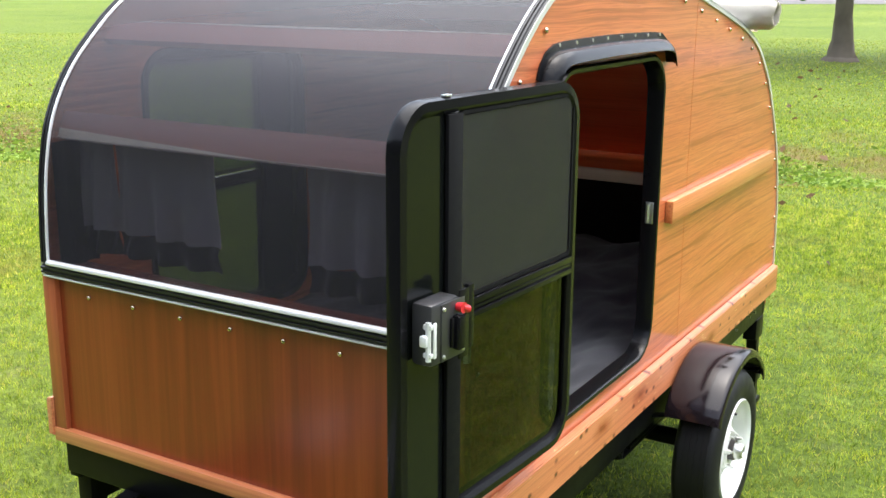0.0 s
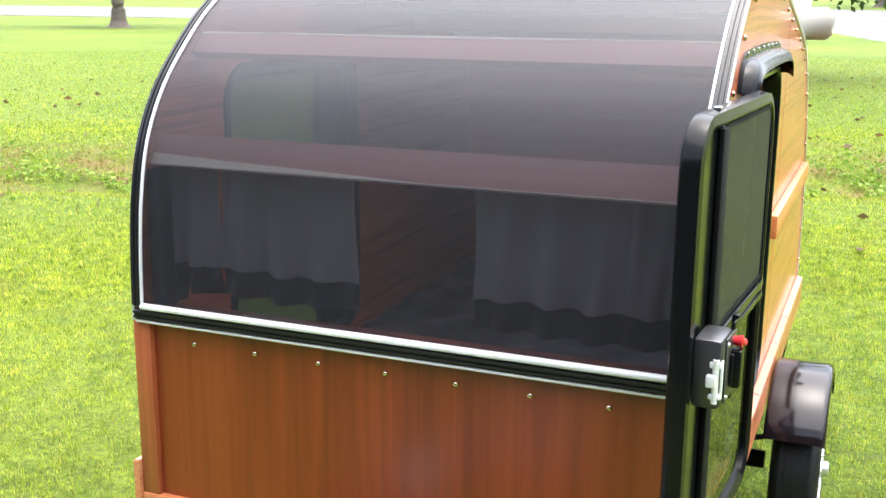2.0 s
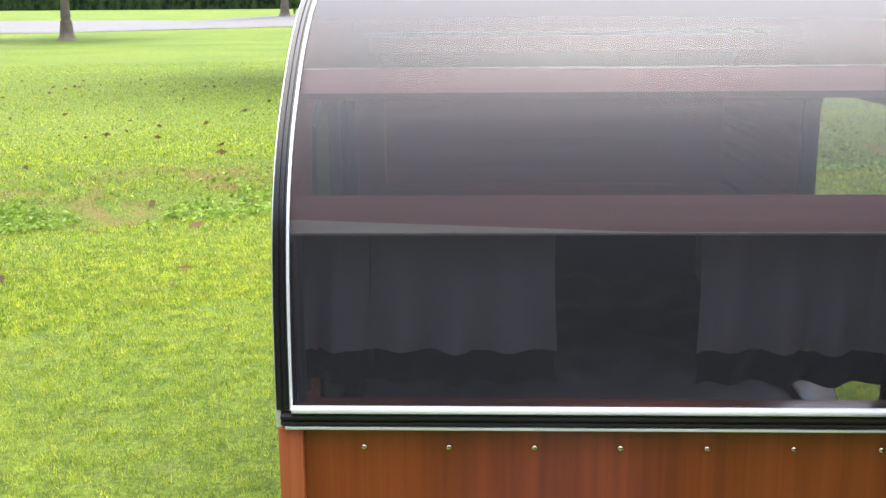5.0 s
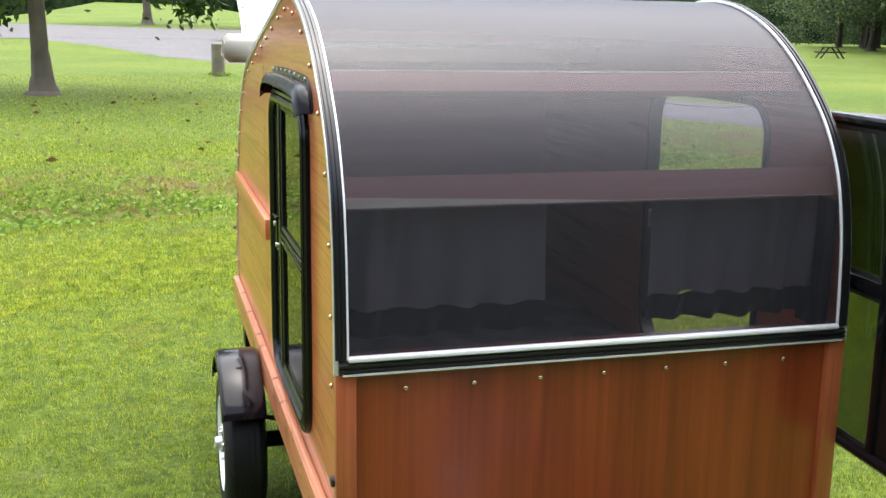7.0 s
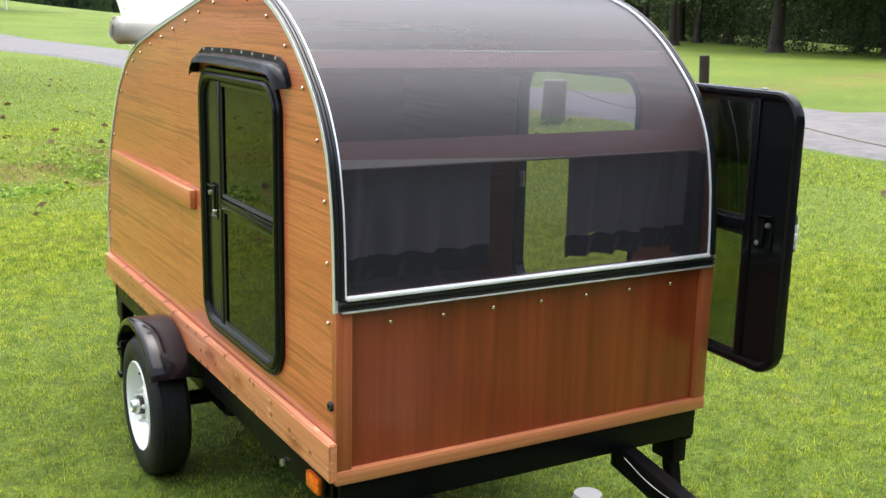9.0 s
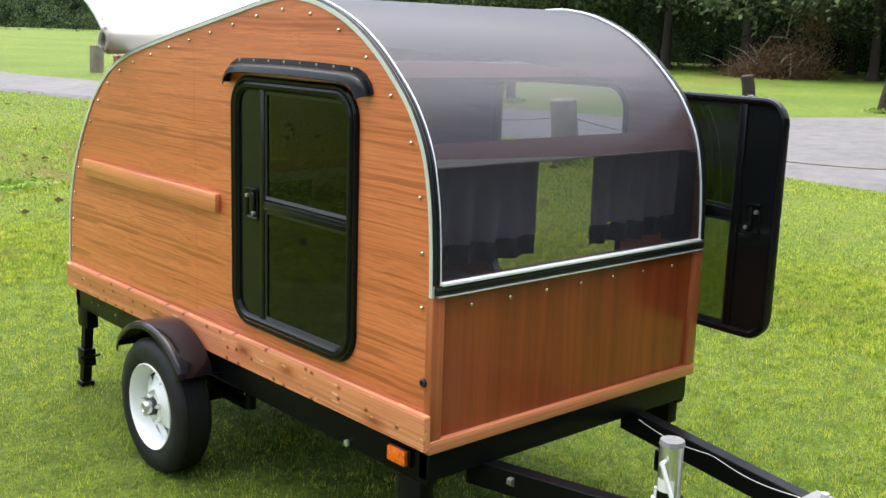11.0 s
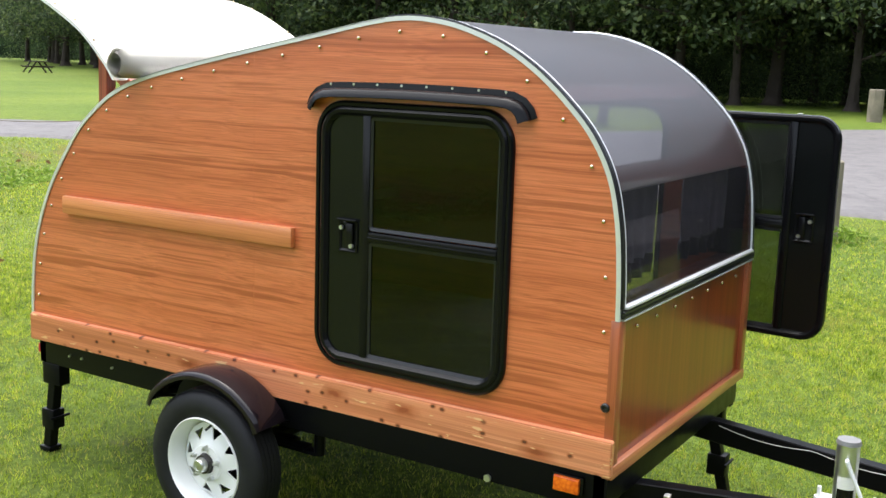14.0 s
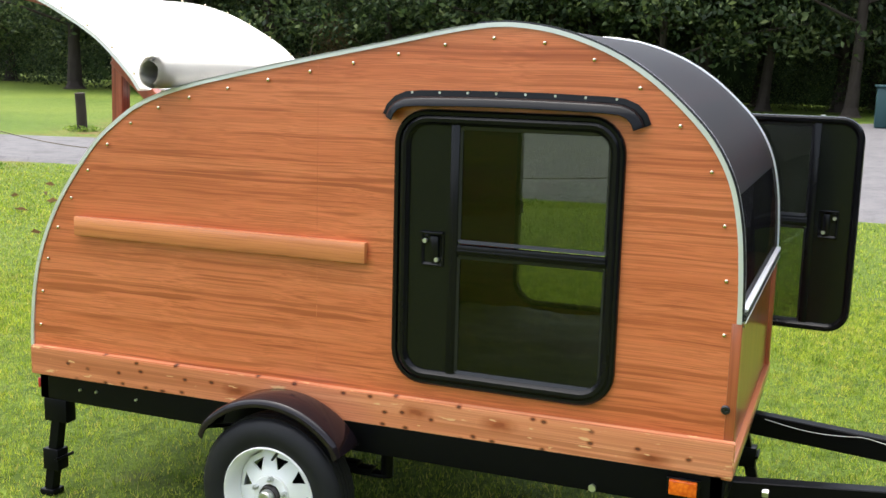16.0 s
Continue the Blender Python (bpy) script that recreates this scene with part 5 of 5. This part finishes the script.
def tree(at, height, girth, crown_low, crown_r, leaves, seed, label, leaf=0.16, mat=None, limbs=9, droops=(), bark=None):
    rng = random.Random(seed)
    nrng = np.random.default_rng(seed)
    t = thing("tree", label, "tree", at)
    bm = bmesh.new()
    pts = [Vector((0, 0, -0.15))]
    lean = Vector((rng.uniform(-0.05, 0.05), rng.uniform(-0.05, 0.05), 1))
    n = 9
    for k in range(1, n + 1):
        pts.append(lean * (height * 0.85 * k / n) + Vector((rng.uniform(-1, 1), rng.uniform(-1, 1), 0)) * 0.05 * girth * k)
    limb(bm, [Vector((0, 0, -0.2)), Vector((0, 0, 0.03)), Vector((0, 0, 0.10))], girth * 2.3, girth * 1.55, 14)
    limb(bm, [Vector((0, 0, 0.09)), Vector((0, 0, 0.22)), Vector((0, 0, 0.42))], girth * 1.56, girth * 1.16, 14)
    limb(bm, [Vector((0, 0, 0.41)), pts[1] * 0.75], girth * 1.17, girth * 1.02, 14)
    limb(bm, [pts[1] * 0.74] + pts[1:], girth * 1.03, girth * 0.18, 14)
    tips = []
    for k in range(limbs):
        f = crown_low / height + (0.92 - crown_low / height) * k / limbs
        base = pts[min(n - 1, int(f * n))].lerp(pts[min(n, int(f * n) + 1)], f * n - int(f * n))
        a = k * 2.4 + rng.uniform(-0.4, 0.4)
        reach = crown_r * (0.55 + 0.45 * math.sin(math.pi * min(1, 0.25 + f))) * rng.uniform(0.7, 1.1)
        mid = base + Vector((math.cos(a), math.sin(a), 0.35)) * reach * 0.5
        end = base + Vector((math.cos(a), math.sin(a), 0.25)) * reach
        limb(bm, [base, mid, end], girth * 0.35 * (1.1 - f), girth * 0.06, 6)
        tips += [mid, end, base.lerp(end, 0.75)]
    tips.append(pts[-1])
    for d in droops:
        d = Vector(d)
        limb(bm, [pts[3], Vector((d.x * 0.6, d.y * 0.6, pts[3].z + 0.5)), d + Vector((0, 0, 0.3))], girth * 0.2, girth * 0.04, 6)
    part("trunk", bm, bark or BARK, t, "grey-brown furrowed trunk")
    tips = np.array([list(v) for v in tips])
    many = max(12, leaves // 45)
    clump = tips[nrng.integers(0, len(tips), many)] + nrng.normal(size=(many, 3)) * np.array([1, 1, 0.7]) * crown_r * 0.24
    clump[:, 2] = np.maximum(clump[:, 2], crown_low + 0.7 * nrng.random(many))
    size = nrng.uniform(0.05, 0.14, many) * crown_r
    pick = nrng.integers(0, many, leaves)
    co = clump[pick] + nrng.normal(size=(leaves, 3)) * np.array([1, 1, 0.55]) * size[pick][:, None]
    for d in droops:
        co = np.concatenate([co, np.array(d) + nrng.normal(size=(170, 3)) * np.array([0.34, 0.34, 0.26])])
    part("crown", leaf_mesh("crown", co, leaf, mat or LEAVES, nrng), None, t, "loose green leaf crown")
    return t


tree((-4.75, 25.2, rise(-4.75, 25.2)), 12, 0.205, 2.75, 5.2, 15000, 3, "broad shade tree on the lawn with furrowed trunk", 0.13, limbs=11, droops=((-0.9, -0.3, 2.1), (3.3, 0.4, 2.1), (1.9, 1.5, 2.9), (-2.4, 0.6, 2.7)))
for k, (x, y, h, g) in enumerate(((-25.0, 59.3, 14, 0.30), (-43.9, 52.5, 15, 0.40), (-20, 99, 16, 0.36), (-2, 104, 14, 0.4), (9, 96, 15, 0.4))):
    tree((x, y, rise(x, y)), h, g, 4.2, 5.5, 4000, 10 + k, "tall roadside tree on the far lawn", 0.3)

# wood along the far side: a few kinds, copied
kinds = [tree((44, 2, GZ), 17, 0.26, 3.6, 6.5, 11000, 31, "slender woodland tree at the edge of the wood", 0.16, DEEP_LEAVES, 12, bark=DARKPOST),
         tree((49, 9, GZ), 19, 0.34, 3.0, 8.0, 12500, 32, "leafy woodland tree at the edge of the wood", 0.17, DEEP_LEAVES, 14, bark=DARKPOST),
         tree((46, 16, GZ), 16, 0.22, 2.6, 7.0, 11500, 33, "low-branched woodland tree at the edge of the wood", 0.16, DEEP_LEAVES, 14, bark=DARKPOST)]
for t in kinds:
    tagged(t, group="woodland edge")
rng = random.Random(5)
spots = []
for k in range(44):
    row = k % 2
    f = (k // 2) / 21
    if f < 0.55:
        g = f / 0.55
        x, y = 50 - 6 * g + 8 * row, -7 + 53 * g
    else:
        g = (f - 0.55) / 0.45
        x, y = 46 + 34 * g + 8 * row, 50 + 62 * g + 6 * row
    spots.append((x + rng.uniform(-2.5, 2.5), y + rng.uniform(-1.5, 1.5)))
for k, (x, y) in enumerate(spots):
    copy_thing(kinds[k % 3], Matrix.LocRotScale((x, y, rise(x, y)), Euler((0, 0, rng.uniform(0, 6.28))), None))

# undergrowth, then a near-black sheet for the shaded depth of the wood
nrng = np.random.default_rng(8)
edge = [(50, -9), (50, 6), (47, 24), (44, 42), (52, 56), (72, 84), (92, 112), (80, 130), (40, 150)]
cs = {True: [], False: []}
for (a, b), (c, d) in zip(edge, edge[1:]):
    L = math.hypot(c - a, d - b)
    close = b < 42
    m = int(L * (2600 if close else 700))
    f = nrng.random(m)
    nx_, ny_ = (d - b) / L, -(c - a) / L
    if nx_ < 0:
        nx_, ny_ = -nx_, -ny_
    depth = nrng.random(m) ** 1.4 * 6
    hgt = 2.2 + 2.4 * np.sin(f * L * 0.35) ** 2 + depth * 1.0
    z = nrng.random(m) ** 0.8 * hgt
    cs[close].append(np.stack([a + (c - a) * f + nx_ * depth, b + (d - b) * f + ny_ * depth, GZ + z], 1))
for grown, size in ((cs[True], 0.070), (cs[False], 0.12)):
    grown = np.concatenate(grown)
    keep = np.array([noise.noise((p[0] * 0.32, p[1] * 0.32, p[2] * 0.45)) + 0.5 * noise.noise((p[0] * 1.1, p[1] * 1.1, p[2] * 1.3)) > -0.10 for p in grown])
    me = leaf_mesh("undergrowth", grown[keep], size, DEEP_LEAVES, nrng)
    tagged(new("undergrowth", me), "dense dark green undergrowth along the wood", "undergrowth", kind="stuff")

# backdrop colour: the shade between the trees is put into it
WOOD_SHADE, nt, b = material("deep_wood_shade", (0.012, 0.02, 0.010), 1.0, spec=0.0)
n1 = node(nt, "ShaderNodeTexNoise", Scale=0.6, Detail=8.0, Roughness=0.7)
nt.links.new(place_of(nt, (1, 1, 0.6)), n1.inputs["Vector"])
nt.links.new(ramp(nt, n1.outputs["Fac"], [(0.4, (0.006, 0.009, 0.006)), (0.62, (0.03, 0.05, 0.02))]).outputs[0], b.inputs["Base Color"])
# the stretch at negative y is unseen, added as a dark treeline for reflections
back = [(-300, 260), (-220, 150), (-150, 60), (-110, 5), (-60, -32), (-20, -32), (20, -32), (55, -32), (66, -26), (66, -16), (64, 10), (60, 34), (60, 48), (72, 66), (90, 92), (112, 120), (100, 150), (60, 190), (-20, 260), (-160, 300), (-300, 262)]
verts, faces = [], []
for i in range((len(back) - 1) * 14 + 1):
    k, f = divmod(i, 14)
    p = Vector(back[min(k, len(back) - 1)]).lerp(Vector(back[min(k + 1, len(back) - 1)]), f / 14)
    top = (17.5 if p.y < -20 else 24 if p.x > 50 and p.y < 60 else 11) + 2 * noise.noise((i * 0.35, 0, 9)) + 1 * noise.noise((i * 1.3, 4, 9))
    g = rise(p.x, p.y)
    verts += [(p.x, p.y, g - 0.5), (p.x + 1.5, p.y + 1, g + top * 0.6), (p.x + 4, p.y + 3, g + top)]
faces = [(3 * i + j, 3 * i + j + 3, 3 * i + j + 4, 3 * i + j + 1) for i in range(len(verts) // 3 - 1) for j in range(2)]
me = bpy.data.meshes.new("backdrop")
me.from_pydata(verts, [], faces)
me.materials.append(WOOD_SHADE)
tagged(new("backdrop", me), "near-black sheet standing in for the shaded depth of the wood", "wood", kind="structure")


def post(x, y, h, r, mat, label, lean=(0, 0)):
    bm = bmesh.new()
    limb(bm, [Vector((0, 0, -0.2)), Vector((lean[0] * 0.5, lean[1] * 0.5, h * 0.5)), Vector((lean[0], lean[1], h))], r * 1.05, r, 14)
    bmesh.ops.contextual_create(bm, geom=[e for e in bm.edges if e.is_boundary and e.verts[0].co.z > h * 0.8])
    bmesh.ops.bevel(bm, geom=[e for e in bm.edges if all(v.co.z > h * 0.9 for v in e.verts)], offset=r * 0.12, segments=1, affect="EDGES")
    me = smooth(mesh_of("post", bm))
    me.materials.append(mat)
    ob = new("post", me)
    ob.location = (x, y, rise(x, y))
    return tagged(ob, label, "post", "roadside posts")


post(-0.25, 34.5, 1.02, 0.19, POSTWOOD, "short weathered wooden bollard beside the lane")
post(5.59, 18.45, 0.72, 0.17, DARKPOST, "short thick dark wooden bollard on the grass")
post(6.95, 13.5, 0.72, 0.18, POSTWOOD, "short weathered wooden bollard at the lane edge")
post(6.3, 8.8, 0.83, 0.17, POSTWOOD, "pale leaning wooden bollard beside the lane", (-0.08, 0.04))
post(10.9, 23.8, 0.86, 0.20, POSTWOOD, "pale weathered wooden bollard across the lane")
post(10.14, 32.09, 0.86, 0.20, POSTWOOD, "pale weathered wooden bollard farther along the lane")
post(14.24, 17.77, 0.86, 0.11, DARKPOST, "dark leaning wooden post across the lane", (-0.07, 0))
post(22.5, 16.5, 0.70, 0.18, DARKPOST, "short dark leaning post before the wood", (-0.12, 0.08))
post(21.54, 12.16, 0.82, 0.14, DARKPOST, "stout dark leaning post at the lane edge", (0.14, -0.12))
post(5.9, 2.85, 0.78, 0.125, POSTWOOD, "thick weathered wooden bollard on the near verge")
post(34.9, 7.64, 1.14, 0.25, POSTWOOD, "pale stout weathered post before the wood")

# slack cable strung through the bollards along the lane
line_posts = ((5.59, 18.45), (6.95, 13.5), (6.3, 8.8), (5.9, 2.85))
for (ax, ay), (bx, by) in zip(line_posts, line_posts[1:]):
    cu = bpy.data.curves.new("guard_cable", "CURVE")
    cu.dimensions, cu.bevel_depth, cu.bevel_resolution = "3D", 0.007, 2
    sp = cu.splines.new("POLY")
    sp.points.add(20)
    for k in range(21):
        f = k / 20
        sp.points[k].co = (ax + (bx - ax) * f, ay + (by - ay) * f, GZ + 0.60 - 0.20 * math.sin(math.pi * f), 1)
    cu.materials.append(BARK)
    tagged(new("guard_cable", cu), "thin slack grey cable strung between wooden bollards", "cable", "guard cables")

# unmown tufts round the bollards
nrng = np.random.default_rng(52)
co = []
for x, y in line_posts + ((14.24, 17.77), (10.9, 23.8), (21.54, 12.16), (-0.25, 34.5)):
    a, r = nrng.uniform(0, 6.283, 260), 0.17 + np.abs(nrng.normal(size=260)) * 0.14
    co.append(np.stack([x + r * np.cos(a), y + r * np.sin(a), rise(x, y) + 0.02 + 0.13 * nrng.random(260) * np.exp(-(r - 0.17) * 3)], 1))
me = leaf_mesh("tall_weeds", np.concatenate(co), 0.035, CLOVER, nrng)
tagged(new("tall_weeds", me), "tufts of tall grass round the bollards", "weeds", kind="stuff")

# thin white marker posts by the far road
for x, y in ((-38, 66), (1.5, 92), (10, 96)):
    bm = bmesh.new()
    cyl(bm, (0, 0, -0.2), (0, 0, 1.6), 0.06, 0.06, 10)
    bmesh.ops.bevel(bm, geom=[e for e in bm.edges if all(v.co.z > 1.5 for v in e.verts)], offset=0.02, segments=2, affect="EDGES")
    me = smooth(mesh_of("marker_post", bm))
    me.materials.append(RIM)
    ob = new("marker_post", me)
    ob.location = (x, y, rise(x, y))
    tagged(ob, "thin white marker post by the far road", "post", "marker posts")

# fallen brush pile before the wood
nrng = np.random.default_rng(14)
brush = thing("brush_pile", "heap of dead brown branches and dry leaves", "brush pile", (41, 27, GZ))
bm = bmesh.new()
rr = random.Random(4)
for k in range(26):
    a = Vector((rr.uniform(-2.0, 2.0), rr.uniform(-1.9, 1.9), rr.uniform(0.0, 0.8)))
    b = a + Vector((rr.uniform(-1.6, 1.6), rr.uniform(-1.4, 1.4), rr.uniform(0.2, 1.5)))
    limb(bm, [a, a.lerp(b, 0.5) + Vector((0, 0, 0.15)), b], 0.035, 0.010, 5)
limb(bm, [Vector((-0.3, 1.0, 1.0)), Vector((-0.3, 0.3, 1.9)), Vector((-0.3, -0.5, 1.85)), Vector((-0.3, -0.7, 3.0)), Vector((-0.3, -1.2, 3.4))], 0.045, 0.015, 6)
part("branches", bm, BARK, brush, "bare grey branches")
m = 22000
u = nrng.normal(size=(m, 3)) * np.array([1.0, 0.95, 0.42])
u[:, 2] = np.abs(u[:, 2]) * 1.5 * (1 - 0.25 * np.clip(u[:, 1], -1, 1.5))
hung = nrng.normal(size=(1600, 3)) * np.array([0.5, 0.42, 0.75]) + np.array([0.4, -1.5, 2.6])
u = np.concatenate([u, hung])
part("dry_foliage", leaf_mesh("dry_foliage", u, 0.052, DRY, nrng), None, brush, "dry brown leaves")

# picnic table under the trees, and a dark bin
def picnic_table(x, y, turn):
    t = thing("picnic_table", "dark wooden picnic table in the shade", "picnic table", (x, y, rise(x, y)), "picnic tables")
    t.rotation_euler = (0, 0, turn)
    for k in range(4):
        bm = bmesh.new()
        box(bm, -0.9, 0.9, -0.37 + 0.19 * k, -0.20 + 0.19 * k, 0.72, 0.76, 0.005)
        part("top_board", bm, DARKPOST, t)
    for y0 in (-0.85, 0.60):
        bm = bmesh.new()
        box(bm, -0.9, 0.9, y0, y0 + 0.25, 0.42, 0.46, 0.005)
        part("bench", bm, DARKPOST, t)
    for x0 in (-0.65, 0.65):
        for sy in (-1, 1):
            bm = bmesh.new()
            beam(bm, (x0, sy * 0.75, 0.0), (x0, sy * 0.25, 0.73), 0.05, 0.09)
            part("leg", bm, DARKPOST, t)
        bm = bmesh.new()
        beam(bm, (x0, -0.8, 0.40), (x0, 0.8, 0.40), 0.05, 0.08)
        part("stretcher", bm, DARKPOST, t)


picnic_table(29.6, 67, 0.4)
picnic_table(41, 61, 1.2)
bm = bmesh.new()
box(bm, -0.8, 0.8, -1.0, 1.0, 0.05, 1.25, 0.05)
dumpster = thing("waste_bin", "dark teal metal waste bin before the wood", "waste bin", (33.6, 0.05, GZ))
dumpster.scale = (1.1, 1.05, 1.1)
part("body", bm, BIN, dumpster)
bm = bmesh.new()
box(bm, -0.85, 0.85, -1.05, 1.05, 1.25, 1.33, 0.02)
part("lid", bm, BIN, dumpster)

# ---- grass blades, fallen leaves ----
def blades(name, n, pick, height, width, seed, label, bent=True):
    rng = np.random.default_rng(seed)
    xy = pick(rng, n)
    n = len(xy)
    z = np.array([rise(x, y) for x, y in xy])
    a = rng.uniform(0, 2 * np.pi, n)
    h = height * rng.uniform(0.45, 1.25, n)
    w = width * rng.uniform(0.7, 1.3, n)
    lean = h * rng.uniform(0.1, 0.85, n)
    d = rng.uniform(0, 2 * np.pi, n)
    side = np.stack([np.cos(a), np.sin(a), np.zeros(n)], 1) * w[:, None] / 2
    base = np.stack([xy[:, 0], xy[:, 1], z - 0.004], 1)
    out = np.stack([np.cos(d), np.sin(d), np.zeros(n)], 1)
    mid = base + out * (lean * 0.35)[:, None] + np.array([0, 0, 1]) * (h * 0.62)[:, None]
    tip = base + out * lean[:, None] + np.array([0, 0, 1]) * h[:, None]
    rows = [base - side, base + side, mid + side * 0.8, tip, mid - side * 0.8] if bent else [base - side, base + side, tip]
    k = len(rows)
    co = np.stack(rows, 1).reshape(-1, 3)
    me = bpy.data.meshes.new(name)
    me.vertices.add(k * n)
    me.vertices.foreach_set("co", co.astype(np.float32).ravel())
    me.loops.add(k * n)
    me.loops.foreach_set("vertex_index", np.arange(k * n, dtype=np.int32))
    me.polygons.add(n)
    me.polygons.foreach_set("loop_start", np.arange(0, k * n, k, dtype=np.int32))
    me.update(calc_edges=True)
    me.materials.append(BLADES)
    return tagged(new(name, me), label, "grass", kind="stuff")


def near(rng, n):
    r = np.maximum(0, 5.4 * np.sqrt(rng.random(n)) + rng.normal(size=n) * 0.5)
    a = rng.uniform(0, 2 * np.pi, n)
    tuft = np.stack([5.2 * np.sqrt(rng.random(n // 22)) * np.cos(t := rng.uniform(0, 6.283, n // 22)), 5.2 * np.sqrt(rng.random(n // 22)) * np.sin(t)], 1)
    p = tuft[rng.integers(0, len(tuft), n)] + rng.normal(size=(n, 2)) * 0.021
    loose = rng.random(n) < 0.45
    p[loose] = np.stack([r * np.cos(a), r * np.sin(a)], 1)[loose]
    p += np.array([-1.8, 3.0])
    return p[p[:, 1] > -0.6]


def middle(rng, n):
    r = 3.2 + 9.3 * rng.random(n) ** 1.1
    a = rng.uniform(0, 2 * np.pi, n)
    p = np.stack([r * np.cos(a) - 1.8, r * np.sin(a) + 3.0], 1)
    return p[(p[:, 1] > -0.6) & (p[:, 0] < 7.6)]


def outer(rng, n):
    r = 10.0 + 25.5 * rng.random(n) ** 1.1
    a = rng.uniform(radians(-15), radians(165), n)
    p = np.stack([r * np.cos(a) - 1.8, r * np.sin(a)], 1)
    lane = np.interp(p[:, 1], [-5, 6, 14, 17.8, 21.5, 25, 30, 36], [7.6, 7.6, 7.9, 6.8, 4.9, 4.1, 3.6, 3.3])
    return p[p[:, 0] < lane]


blades("grass", 260000, outer, 0.036, 0.020, 23, "mown lawn grass out to the lane", False)
blades("grass", 640000, near, 0.025, 0.0046, 21, "short bright green lawn grass round the trailer", False)
blades("grass", 330000, middle, 0.032, 0.011, 22, "short bright green lawn grass farther out", False)

# clover along the ditch
nrng = np.random.default_rng(41)
m = 26000
px = nrng.uniform(-22, 5, m)
s = 10.9 + nrng.normal(size=m) * 0.55
py = s + 0.42 * px
keep = np.array([noise.noise((x * 0.7, y * 0.9, 5)) > -0.12 for x, y in zip(px, py)])
px, py = px[keep], py[keep]
co = np.stack([px, py, np.array([rise(a, b) for a, b in zip(px, py)]) + 0.02 + 0.07 * nrng.random(len(px))], 1)
me = leaf_mesh("clover", co, 0.032, CLOVER, nrng, flat=0.6)
tagged(new("clover", me), "low green clover and weeds along the ditch", "weeds", kind="stuff")

nrng = np.random.default_rng(40)
m = 420
px, py = nrng.uniform(-16, 6, m), nrng.uniform(6, 26, m)
co = np.stack([px, py, np.array([rise(a, b) for a, b in zip(px, py)]) + 0.025], 1)
me = leaf_mesh("fallen_leaves", co, 0.06, DRY, nrng, flat=0.8)
tagged(new("fallen_leaves", me), "scattered brown fallen leaves on the lawn", "fallen leaves", kind="stuff")
